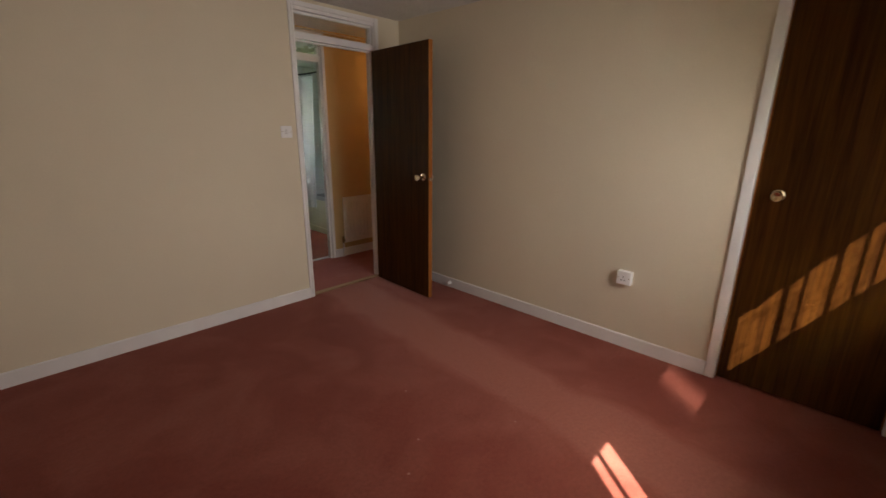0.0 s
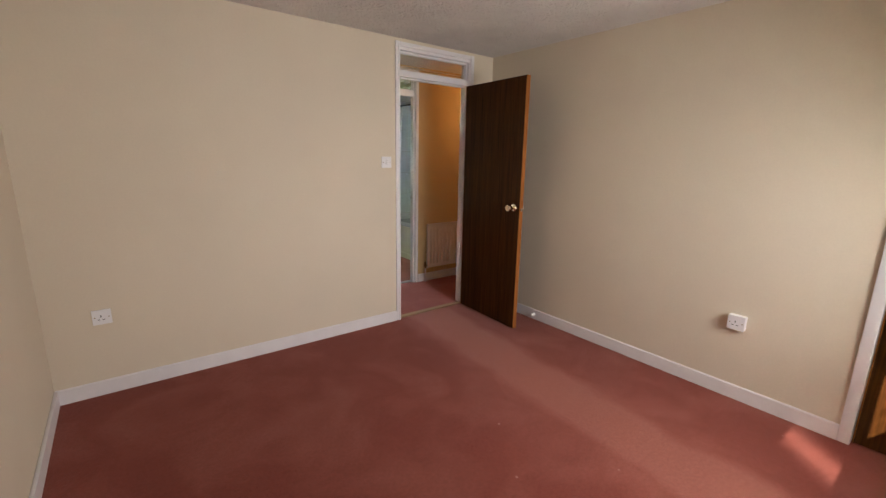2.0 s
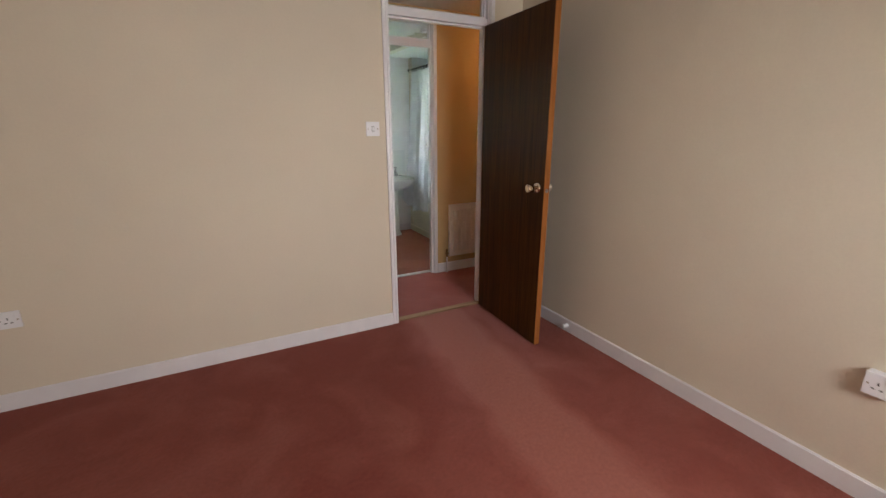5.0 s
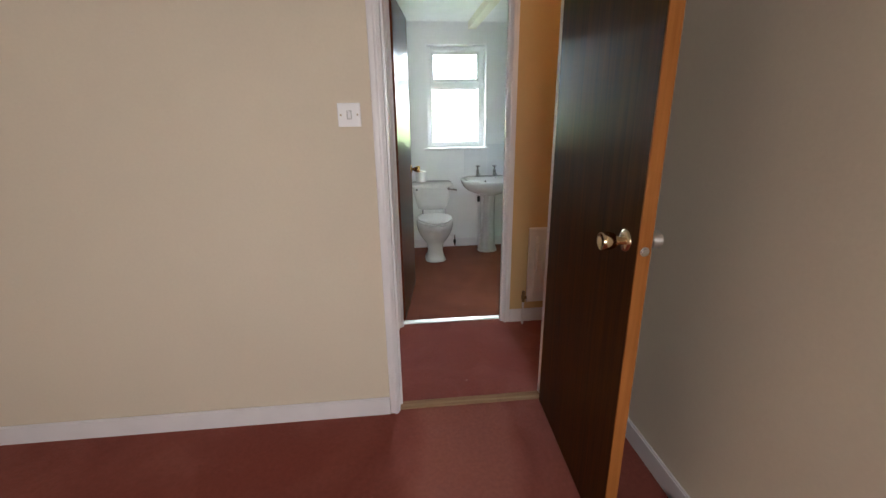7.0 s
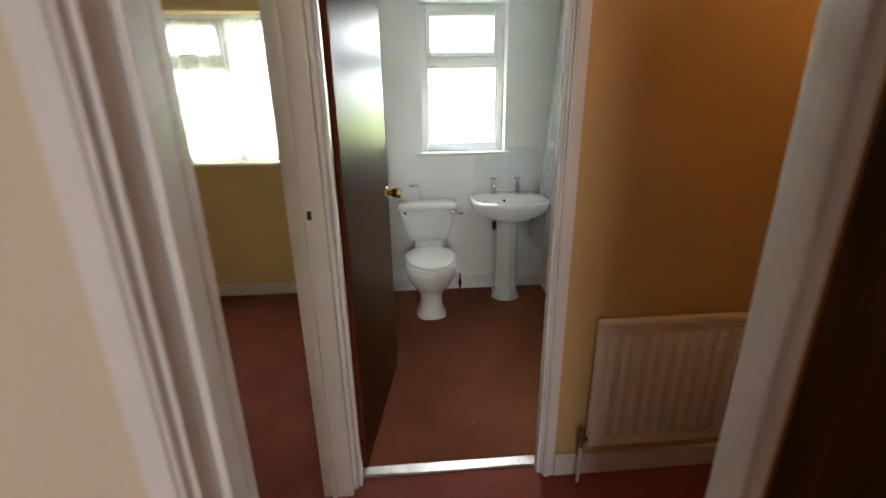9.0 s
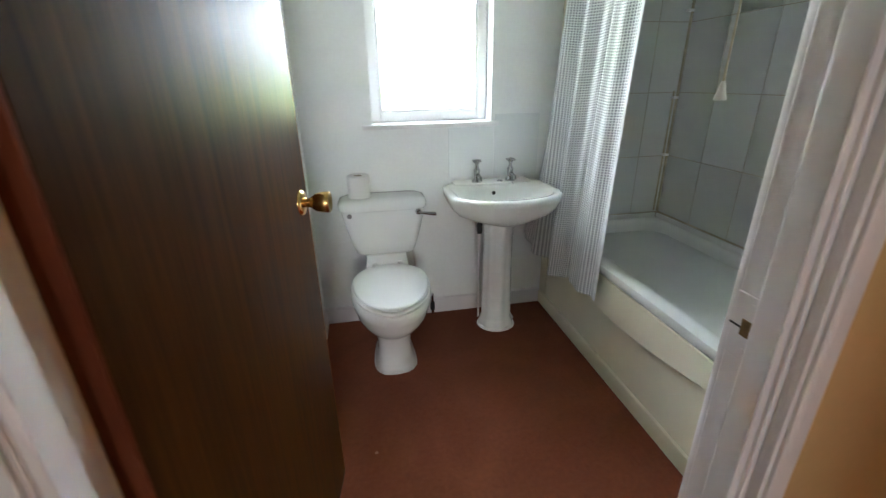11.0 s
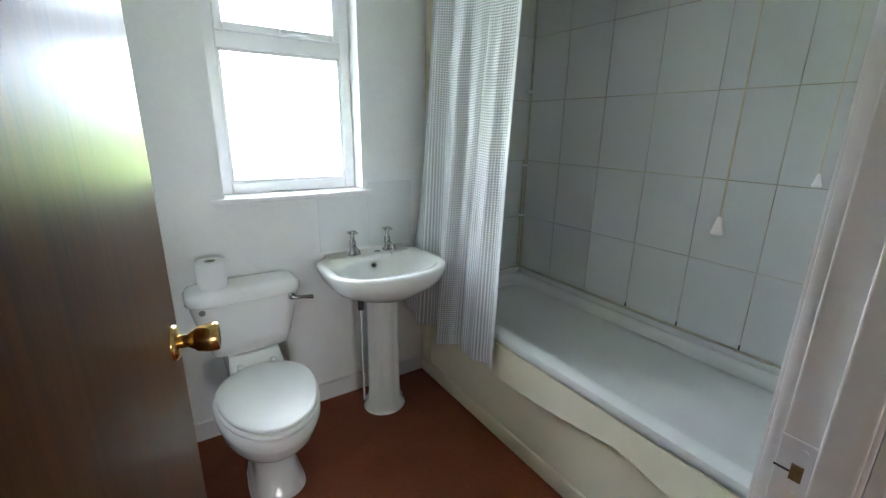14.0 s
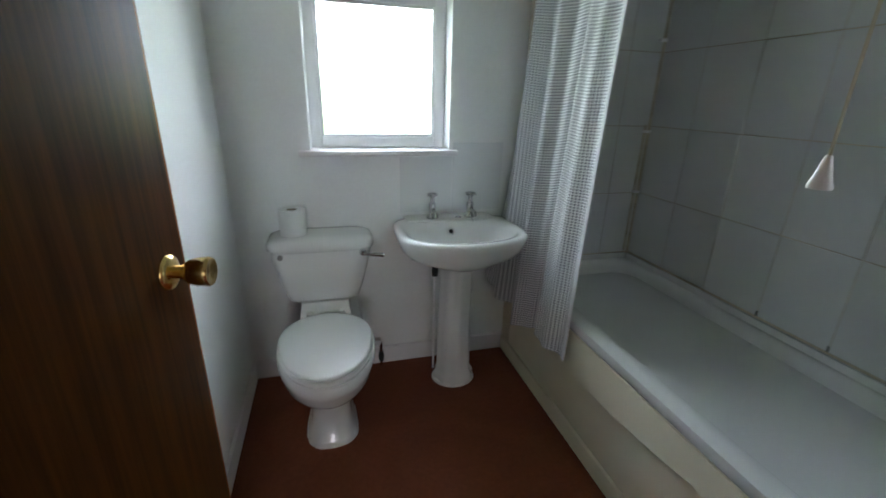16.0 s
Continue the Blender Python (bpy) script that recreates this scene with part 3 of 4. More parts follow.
sw, m = plate("light_switch", (-0.131, 0.0, 1.341), (0, -1, 0), 0.086, 0.086, "white plastic light switch with one rocker", "switch")
# grey plate behind the rocker paints the shade line round it
part("rocker_shade", boxbm(-0.0085, 0.0085, -0.0155, 0.0155, 0.0095, 0.0106), SLOT, sw, "dark plate for the shade round the rocker", m=m)
part("rocker", boxbm(-0.0065, 0.0065, -0.0135, 0.0135, 0.009, 0.015, bevel=0.002), PLASTIC, sw, m=m)


def socket(name, place, normal, label, double=False, boxed=False):
    w = 0.146 if double else 0.088
    if boxed:
        place = Vector(place) + Vector(normal) * 0.03
    root, m = plate(name, place, normal, w, 0.086, label, "socket")
    if boxed:
        part("back_box", boxbm(-w / 2 + 0.001, w / 2 - 0.001, -0.042, 0.042, -0.03, 0.0, bevel=0.002), PLASTIC, root, m=m)
    for cx in ((-0.036, 0.036) if double else (-0.004,)):
        for dx, dy, a, b in ((0, 0.006, 0.0022, 0.006), (-0.011, -0.014, 0.005, 0.0022), (0.011, -0.014, 0.005, 0.0022)):
            part("pin_slot", boxbm(cx + dx - a, cx + dx + a, dy - b, dy + b, 0.0095, 0.0104), DARK, root, "dark pin slot", m=m)
        part("rocker", boxbm(cx + 0.016, cx + 0.028, 0.012, 0.03, 0.009, 0.0135, bevel=0.002), PLASTIC, root, m=m)
    return root


socket("wall_socket", (-1.99, 0.0, 0.468), (0, -1, 0), "white plastic switched wall socket above the skirting", False)
socket("wall_socket", (0.98, -2.178, 0.477), (-1, 0, 0), "white plastic wall socket standing proud on its back box", False, True)
socket("wall_socket", (1.53, 0.835, 0.43), (0, -1, 0), "white plastic hall socket beside the radiator")

stop = thing("door_stop", (0.964, -0.673, 0.04), "small white round door stop on the skirting", "door stop")
mq = Matrix.Translation((0.964, -0.673, 0.045)) @ Vector((-1, 0, 0)).to_track_quat('Z', 'Y').to_matrix().to_4x4()
part("base", lathe(bmesh.new(), [(0, 0), (0.016, 0), (0.014, 0.006), (0.01, 0.012), (0.01, 0.025), (0, 0.025)], mq, 18), PLASTIC, stop, smooth=True)
part("buffer", lathe(bmesh.new(), [(0, 0.0255), (0.013, 0.0255), (0.014, 0.034), (0.009, 0.038), (0, 0.038)], mq, 18), PAPER, stop, smooth=True)


# ---- radiator ----
def radiator(x0, x1, yback, yfront, z0, z1):
    root = thing("radiator", ((x0 + x1) / 2, yback, z0), "cream-white ribbed panel radiator on the hall wall", "radiator")
    n = 10
    flute = (x1 - x0 - 0.05) / n
    loops = []
    depth = 0.017
    xs = [x0 + 0.025 + flute * (i + u) for i in range(n) for u in (0.0, 0.14, 0.3, 0.7, 0.86)] + [x1 - 0.025]
    ds = [d for i in range(n) for d in (0.0, 0.0, 1.0, 1.0, 0.0)] + [0.0]
    xs, ds = [x0] + xs + [x1], [0.0] + ds + [0.0]
    rows = [(z0, 0), (z0 + 0.035, 0), (z0 + 0.055, 1), (z1 - 0.06, 1), (z1 - 0.04, 0), (z1, 0)]
    bm = bmesh.new()
    for z, k in rows:
        loops.append([(x, yfront + depth - depth * d * k, z) for x, d in zip(xs, ds)])
    rings(bm, loops, False, False, closed=False)
    part("back_panel", boxbm(x0 + 0.001, x1 - 0.001, yfront + 0.0125, yfront + 0.03, z0 + 0.001, z1 - 0.013), RADIATOR, root)
    part("panel", bm, RADIATOR, root, smooth=50)
    part("top_rail", boxbm(x0 - 0.004, x1 + 0.004, yfront + 0.004, yfront + 0.032, z1 - 0.012, z1 + 0.006, bevel=0.004), RADIATOR, root, smooth=True)
    for xa in (x0 - 0.005, x1 - 0.001):
        part("side_rail", boxbm(xa, xa + 0.006, yfront + 0.005, yfront + 0.03, z0, z1 - 0.012, bevel=0.002), RADIATOR, root)
    for xa in (x0 + 0.1, x1 - 0.1):
        part("bracket", boxbm(xa - 0.015, xa + 0.015, yfront + 0.024, yback, z0 + 0.06, z1 - 0.06), RADIATOR, root)
    for s, xa in ((-1, x0), (1, x1)):
        xv = xa + s * 0.026
        vb = part("valve", lathe(bmesh.new(), [(0, -0.03), (0.009, -0.03), (0.009, -0.012), (0.013, -0.01), (0.013, 0.012), (0.01, 0.016), (0.011, 0.04), (0.008, 0.045), (0, 0.045)], Matrix.Translation((xv, yfront + 0.018, z0 + 0.03)), 16), DARKBRASS, root, "tarnished brass radiator valve", smooth=True)
        part("union", tube(bmesh.new(), [(xv, yfront + 0.018, z0 + 0.03), (xa + s * 0.0055, yfront + 0.018, z0 + 0.03)], 0.009), DARKBRASS, vb)
        part("pipe", tube(bmesh.new(), [(xv, yfront + 0.018, z0), (xv, yfront + 0.018, 0.0)], 0.0065), GLOSS, root, "white painted pipe tail", smooth=True)


radiator(0.842, 1.362, 0.835, 0.772, 0.158, 0.652)


# ---- hall lamp ----
def emission(name, colour, strength):
    mat = bpy.data.materials.new(name)
    mat.use_nodes = True
    b = mat.node_tree.nodes["Principled BSDF"]
    b.inputs["Base Color"].default_value = (*colour, 1)
    b.inputs["Emission Color"].default_value = (*colour, 1)
    b.inputs["Emission Strength"].default_value = strength
    return mat


lamp = thing("pendant_lamp", (1.62, 0.5, H), "bare warm bulb hanging from the hall ceiling", "lamp")
part("ceiling_rose", lathe(bmesh.new(), [(0, H - 0.03), (0.03, H - 0.03), (0.04, H - 0.005), (0.04, H), (0, H)], Matrix.Translation((1.62, 0.5, 0)), 20), PLASTIC, lamp, smooth=True)
part("flex", tube(bmesh.new(), [(1.62, 0.5, H - 0.03), (1.62, 0.5, 2.0)], 0.004), PLASTIC, lamp)
part("bulb", lathe(bmesh.new(), [(0, 1.885), (0.02, 1.888), (0.03, 1.91), (0.026, 1.94), (0.014, 1.965), (0.014, 2.0), (0, 2.0)], Matrix.Translation((1.62, 0.5, 0)), 20), emission("warm_bulb", (1.0, 0.54, 0.2), HALLBULB), lamp, smooth=True)
# ---- windows ----
def window(name, x0, x1, z0, z1, y, label, vent=None, mull=None, depth=0.06, glass=None):
    """A plastic window whose inner face is at y, with an opening vent light above a fixed pane and an optional mullion."""
    root = thing(name, ((x0 + x1) / 2, y, z0), label, "window", kind="structure")
    f = 0.045

    def bar(nm, xa, xb, za, zb, ya=y, yb=None, bv=0.006, parent=None, lab=""):
        return part(nm, boxbm(xa, xb, ya, yb or y + depth, za, zb, bevel=bv), UPVC, parent or root, lab, smooth=True)
    bar("frame", x0, x0 + f, z0, z1)
    bar("frame", x1 - f, x1, z0, z1)
    bar("frame", x0 + f, x1 - f, z0, z0 + f)
    bar("frame", x0 + f, x1 - f, z1 - f, z1)
    cells = [(x0 + f, x1 - f)]
    if mull:
        bar("mullion", mull - 0.03, mull + 0.03, z0 + f, z1 - f)
        cells = [(x0 + f, mull - 0.03), (mull + 0.03, x1 - f)]
    for i, (a, b) in enumerate(cells):
        top = z1 - f
        if vent and i == 0:
            bar("transom", a, b, vent - 0.03, vent + 0.03)
            s = 0.03
            sash = bar("sash", a, a + s, vent + 0.03, top, y - 0.012, y + 0.04)
            bar("sash_rail", b - s, b, vent + 0.03, top, y - 0.012, y + 0.04, parent=sash)
            bar("sash_rail", a + s, b - s, vent + 0.03, vent + 0.03 + s, y - 0.012, y + 0.04, parent=sash)
            bar("sash_rail", a + s, b - s, top - s, top, y - 0.012, y + 0.04, parent=sash)
            p = part("pane", boxbm(a + s, b - s, y + 0.02, y + 0.026, vent + 0.03 + s, top - s), glass, sash, "obscured glass pane")
            p.visible_shadow = False
            c = (a + b) / 2
            hd = part("handle", boxbm(c - 0.012, c + 0.012, y - 0.03, y - 0.012, vent + 0.038, vent + 0.052, bevel=0.003), UPVC, sash, "white window handle", smooth=True)
            part("lever", boxbm(c - 0.012, c + 0.1, y - 0.042, y - 0.03, vent + 0.038, vent + 0.05, bevel=0.004), UPVC, sash, smooth=True)
            top = vent - 0.03
        for xa, xb, za, zb in ((a, a + 0.012, z0 + f, top), (b - 0.012, b, z0 + f, top), (a + 0.012, b - 0.012, z0 + f, z0 + f + 0.012), (a + 0.012, b - 0.012, top - 0.012, top)):
            bar("glazing_bead", xa, xb, za, zb, y + 0.006, y + 0.02, 0.003)
        p = part("pane", boxbm(a + 0.0005, b - 0.0005, y + 0.022, y + 0.028, z0 + f, top), glass, root, "obscured glass pane")
        p.visible_shadow = False
    return root


bath_window = window("window_1", 0.339, 0.913, 1.032, 1.972, 2.712, "white plastic window with obscured glass and a top vent", vent=1.623, glass=OBSCURE)
part("window_sill", boxbm(0.292, 0.948, 2.585, 2.71, 1.008, 1.031, bevel=0.006), GLOSS, bath_window, "white painted sill board", smooth=True)
small_window = window("window_2", -1.5, -0.35, 0.99, 1.92, 2.76, "white plastic window behind a lace net curtain", vent=1.63, mull=-0.92, glass=CLEAR)
part("window_sill", boxbm(-1.55, -0.3, 2.63, 2.76, 0.968, 0.989, bevel=0.006), GLOSS, small_window, "white painted sill board", smooth=True)
bed_window = window("window_3", -1.1, 0.9, 1.03, 2.1, -3.66, "white plastic bedroom window behind a net", mull=-0.3, glass=CLEAR)
part("window_sill", boxbm(-1.13, 0.93, -3.6, -3.49, 1.01, 1.0295, bevel=0.005), GLOSS, bed_window, "white painted sill board", smooth=True)


def cloth_material(name, base, see, trans=0.4, lace=False):
    mat = bpy.data.materials.new(name)
    mat.use_nodes = True
    nt = mat.node_tree
    nt.nodes.remove(nt.nodes["Principled BSDF"])
    d, t, s = nt.nodes.new("ShaderNodeBsdfDiffuse"), nt.nodes.new("ShaderNodeBsdfTranslucent"), nt.nodes.new("ShaderNodeBsdfTransparent")
    d.inputs["Color"].default_value = t.inputs["Color"].default_value = (*base, 1)
    m1, m2 = nt.nodes.new("ShaderNodeMixShader"), nt.nodes.new("ShaderNodeMixShader")
    m1.inputs[0].default_value, m2.inputs[0].default_value = trans, see
    nt.links.new(d.outputs[0], m1.inputs[1])
    nt.links.new(t.outputs[0], m1.inputs[2])
    nt.links.new(m1.outputs[0], m2.inputs[1])
    nt.links.new(s.outputs[0], m2.inputs[2])
    if lace:
        geo = nt.nodes.new("ShaderNodeNewGeometry")
        v = nt.nodes.new("ShaderNodeTexVoronoi")
        v.inputs["Scale"].default_value = 55
        n = nt.nodes.new("ShaderNodeTexNoise")
        n.inputs["Scale"].default_value = 14
        for k in (v, n):
            nt.links.new(geo.outputs["Position"], k.inputs["Vector"])
        a = nt.nodes.new("ShaderNodeMath")
        a.operation = 'MULTIPLY'
        nt.links.new(v.outputs["Distance"], a.inputs[0])
        nt.links.new(n.outputs["Fac"], a.inputs[1])
        r = nt.nodes.new("ShaderNodeMapRange")
        r.inputs["From Min"].default_value, r.inputs["From Max"].default_value = 0.1, 0.45
        r.inputs["To Min"].default_value, r.inputs["To Max"].default_value = see * 0.4, min(see * 1.7, 1)
        nt.links.new(a.outputs[0], r.inputs["Value"])
        nt.links.new(r.outputs[0], m2.inputs[0])
    nt.links.new(m2.outputs[0], nt.nodes["Material Output"].inputs["Surface"])
    return mat


LACE = cloth_material("lace_net", (0.76, 0.75, 0.72), 0.14, 0.33, True)
OPENLACE = cloth_material("open_lace", (0.8, 0.78, 0.72), 0.8, 0.3, True)
THICK = cloth_material("lined_cloth", (0.7, 0.66, 0.58), 0.0, 0.1)


def hanging(bm, x0, x1, y, z0, z1, amp=0.012, wave=0.07, n=60, flare=0.0, seed=1.0):
    """A pleated sheet along x."""
    loops = []
    for j in range(9):
        v = j / 8
        lp = []
        for i in range(n + 1):
            x = x0 + (x1 - x0) * i / n
            k = amp * math.sin(x / wave * 2 * math.pi + seed + 0.6 * math.sin(x * 9 + seed)) * (0.6 + 0.4 * (1 - v))
            lp.append((x, y + k, z0 + (z1 - z0) * v + (0.006 * math.sin(x * 60 + seed) if j == 0 else 0)))
        loops.append(lp)
    return rings(bm, loops, False, False, closed=False)


net = thing("net_curtain", (-0.92, 2.72, 1.92), "white lace net curtain gathered over the window", "curtain")
part("net", hanging(bmesh.new(), -1.495, -0.94, 2.725, 1.0, 1.885, 0.008, 0.06), LACE, net, smooth=60)
part("net", hanging(bmesh.new(), -0.93, -0.355, 2.722, 1.0, 1.89, 0.01, 0.075, seed=2.2), LACE, net, smooth=60)
part("wire", tube(bmesh.new(), [(-1.5, 2.724, 1.885), (-0.35, 2.724, 1.885)], 0.004), PLASTIC, net)

# unseen curtain: panels and gaps are placed to outline the sun patches
drape = thing("bedroom_curtain", (-0.1, -3.52, 2.1), "unseen curtain cut to shape the sun patches", "curtain")
part("panel", hanging(bmesh.new(), -1.1, 0.9, -3.53, 1.41, 2.1, 0.006, 0.1), THICK, drape, smooth=60)
part("panel", hanging(bmesh.new(), -1.1, -1.0, -3.55, 1.03, 1.6, 0.004, 0.1), THICK, drape, smooth=60)
part("panel", hanging(bmesh.new(), -0.79, -0.16, -3.55, 1.03, 1.6, 0.004, 0.1), THICK, drape, smooth=60)
# unseen graded strips stand in for the closet door's sun reflection on the carpet
for k, see in enumerate((0.025, 0.07, 0.14, 0.17, 0.13, 0.06, 0.02)):
    strip = cloth_material("carpet_glow_strip", (0.8, 0.78, 0.74), see, 0.3)
    part("panel", hanging(bmesh.new(), -0.16 + 0.048 * k, -0.112 + 0.048 * k, -3.55, 1.03, 1.6, 0.003, 0.1, n=8), strip, drape, "unseen sheer strip added to throw the carpet glow", smooth=60)
part("panel", hanging(bmesh.new(), 0.176, 0.4, -3.55, 1.03, 1.6, 0.004, 0.1), THICK, drape, smooth=60)
part("panel", hanging(bmesh.new(), 0.4, 0.9, -3.56, 1.03, 1.6, 0.004, 0.1), OPENLACE, drape, "open lace border", smooth=60)
# narrow unseen blockers that split the sun patches into bars
for xa, w in ((0.535, 0.02), (0.585, 0.013), (0.665, 0.018), (0.725, 0.012), (0.765, 0.012), (-0.89, 0.03), (0.81, 0.012)):
    part("fold", hanging(bmesh.new(), xa - w / 2, xa + w / 2, -3.545, 1.03, 1.5, 0.002, 0.1, n=6), THICK, drape)

# ---- bathroom ceiling beam ----
structure("trim_beam", boxbm(0.735, 0.81, 0.905, 2.62, 2.105, 2.168, bevel=0.006), material("cream_beam_paint", (0.72, 0.7, 0.58), 0.5, vary=0.04), "cream painted boxing along the ceiling", "beam")


# ---- toilet ----
def toilet(cx, wall):
    root = thing("toilet", (cx, wall, 0), "white ceramic close-coupled toilet with its lid down", "toilet")
    yc = wall - 0.41
    # pan: foot, waist, bowl, rim
    prof = [(0.0, 0.093, 0.105, 0.2, 2.8, 0.0), (0.028, 0.091, 0.103, 0.2, 2.8, 0.0), (0.04, 0.079, 0.088, 0.2, 2.5, 0.0), (0.1, 0.073, 0.082, 0.2, 2.4, 0.0), (0.16, 0.078, 0.095, 0.2, 2.2, 0.01),
            (0.205, 0.112, 0.155, 0.2, 2.1, 0.02), (0.25, 0.142, 0.213, 0.2, 2.0, 0.02), (0.295, 0.161, 0.257, 0.2, 2.0, 0.02), (0.335, 0.17, 0.28, 0.2, 2.0, 0.02), (0.35, 0.174, 0.288, 0.2, 2.0, 0.02), (0.381, 0.173, 0.288, 0.2, 2.0, 0.02), (0.387, 0.166, 0.28, 0.19, 2.0, 0.02)]
    loops = [sellipse(cx, yc - 0.0 + dy, z, ax, by, 44, e, ayb=bb) for z, ax, by, bb, e, dy in prof]
    part("pan", rings(bmesh.new(), loops), CERAMIC, root, smooth=60)
    # ragged sealant round the foot
    seal = []
    for k, (z, g) in enumerate(((0.0, 0.003), (0.01, 0.0005))):
        seal.append([(cx + (p[0] - cx) * (1 + (g + 0.006 * noise.noise((p[0] * 40, p[1] * 40, k))) / 0.1), yc + (p[1] - yc) * (1 + (g + 0.006 * noise.noise((p[0] * 40, p[1] * 40, 5))) / 0.12), z) for p in sellipse(cx, yc, 0, 0.095, 0.103, 44, 2.6, ayb=0.2)])
    part("sealant", rings(bmesh.new(), seal), PAPER, root, "rough white sealant line")
    # seat and lid
    ys = yc + 0.0

    def slab(z0, z1, ax, by, bb, r):
        return rings(bmesh.new(), [sellipse(cx, ys, z0, ax - r, by - r, 56, 2.0, ayb=bb), sellipse(cx, ys, z0 + r, ax, by, 56, 2.0, ayb=bb), sellipse(cx, ys, z1 - r, ax, by, 56, 2.0, ayb=bb),
                                   sellipse(cx, ys, z1 - r * 0.3, ax - r * 0.35, by - r * 0.35, 56, 2.0, ayb=bb - r * 0.3), sellipse(cx, ys, z1, ax - r * 1.4, by - r * 1.4, 56, 2.0, ayb=bb - r), sellipse(cx, ys, z1 + 0.004, ax * 0.6, by * 0.6, 56, 2.1, ayb=bb * 0.6)])
    part("seat", slab(0.3885, 0.404, 0.168, 0.272, 0.172, 0.005), SEATWHITE, root, smooth=60)
    lid = part("lid", slab(0.4065, 0.424, 0.163, 0.265, 0.168, 0.007), SEATWHITE, root, "white moulded seat lid", smooth=60)
    for s in (-1, 1):
        part("hinge", lathe(bmesh.new(), [(0, 0.388), (0.012, 0.388), (0.012, 0.43), (0, 0.434)], Matrix.Translation((cx + s * 0.06, ys + 0.166, 0)), 14), SEATWHITE, lid)
    # ledge under the cistern
    led = [[(cx - a, y, z) , (cx + a, y, z), (cx + a, wall - 0.03, z), (cx - a, wall - 0.03, z)] for z, a, y in ((0.3, 0.085, yc + 0.12), (0.385, 0.102, yc + 0.135), (0.4, 0.1, yc + 0.155), (0.43, 0.094, yc + 0.2), (0.448, 0.092, yc + 0.215))]
    part("shelf", rings(bmesh.new(), led), CERAMIC, root, smooth=50)
    # cistern
    cy = wall - 0.1
    cis = [sellipse(cx, cy, z, a, b, 44, 6.0) for z, a, b in ((0.445, 0.125, 0.07), (0.453, 0.14, 0.08), (0.5, 0.157, 0.084), (0.58, 0.178, 0.088), (0.64, 0.192, 0.091), (0.669, 0.195, 0.092))]
    part("cistern", rings(bmesh.new(), cis), CERAMIC, root, smooth=60)
    # dark slab paints the shade in the gap between shelf and cistern
    part("gap_shadow", rings(bmesh.new(), [sellipse(cx, cy, z, 0.08, 0.05, 20, 6.0) for z in (0.443, 0.447)]), DARK, root, "dark slab for the shade under the cistern")
    lidl = [sellipse(cx, cy, z - 0.022, a, b, 44, 5.0) for z, a, b in ((0.686, 0.2, 0.098), (0.692, 0.206, 0.102), (0.712, 0.207, 0.103), (0.726, 0.2, 0.097), (0.734, 0.182, 0.085), (0.738, 0.12, 0.05))]
    part("cistern_lid", rings(bmesh.new(), lidl), CERAMIC, root, smooth=60)
    yf = cy - 0.089
    lev = part("flush_lever", lathe(bmesh.new(), [(0, 0), (0.014, 0), (0.014, 0.006), (0.008, 0.012), (0.008, 0.024), (0, 0.025)], Matrix.Translation((cx + 0.16, yf - 0.001, 0.652)) @ Euler((radians(90), 0, 0)).to_matrix().to_4x4(), 18), CHROME, root, "chrome flush lever", smooth=True)
    loops = []
    for u in range(7):
        f = u / 6
        r = 0.0055 + 0.004 * f
        c = Vector((cx + 0.155 + 0.085 * f, yf - 0.021, 0.652 - 0.012 * f))
        loops.append([c + Vector((0, r * math.cos(2 * math.pi * k / 12), r * math.sin(2 * math.pi * k / 12))) for k in range(12)])
    part("arm", rings(bmesh.new(), loops), CHROME, lev, smooth=True)
    part("badge", lathe(bmesh.new(), [(0, 0), (0.011, 0), (0.011, 0.002), (0, 0.0025)], Matrix.Translation((cx - 0.155, yf - 0.0005, 0.648)) @ Euler((radians(90), 0, 0)).to_matrix().to_4x4(), 18), SLOT, root, "small round grey badge")
    # supply pipe and valve beside the pan
    part("supply_pipe", tube(bmesh.new(), [(cx + 0.14, wall - 0.05, 0.43), (cx + 0.155, wall - 0.05, 0.3), (cx + 0.16, wall - 0.06, 0.15), (cx + 0.2, wall - 0.06, 0.14), (cx + 0.235, wall - 0.06, 0.14)], 0.008), GLOSS, root, "white painted supply pipe", smooth=True)
    v = part("valve", tube(bmesh.new(), [(cx + 0.235, wall - 0.06, 0.145), (cx + 0.235, wall - 0.06, 0.02)], 0.007), CHROME, root, "chrome service valve", smooth=True)
    part("valve_body", lathe(bmesh.new(), [(0, 0.045), (0.011, 0.045), (0.013, 0.06), (0.013, 0.08), (0.01, 0.095), (0, 0.095)], Matrix.Translation((cx + 0.235, wall - 0.06, 0)), 14), DARK, v, "dark valve body")
    return root


SEATWHITE = material("moulded_white_seat", (0.8, 0.8, 0.79), 0.3, vary=0.008)
toilet(0.355, 2.62)

roll = thing("toilet_roll", (0.252, 2.52, 0.7150), "roll of white toilet paper standing on the cistern", "toilet roll")
bm = bmesh.new()
prof = [(0.02, 0.7155), (0.05, 0.7155), (0.0515, 0.7190), (0.0515, 0.8140), (0.05, 0.8170), (0.02, 0.8160), (0.02, 0.7155)]
loops = [[(0.252 + r * math.cos(2 * math.pi * i / 28), 2.52 + r * math.sin(2 * math.pi * i / 28), z) for i in range(28)] for r, z in prof]
part("paper", rings(bm, loops, False, False), PAPER, roll, smooth=True)
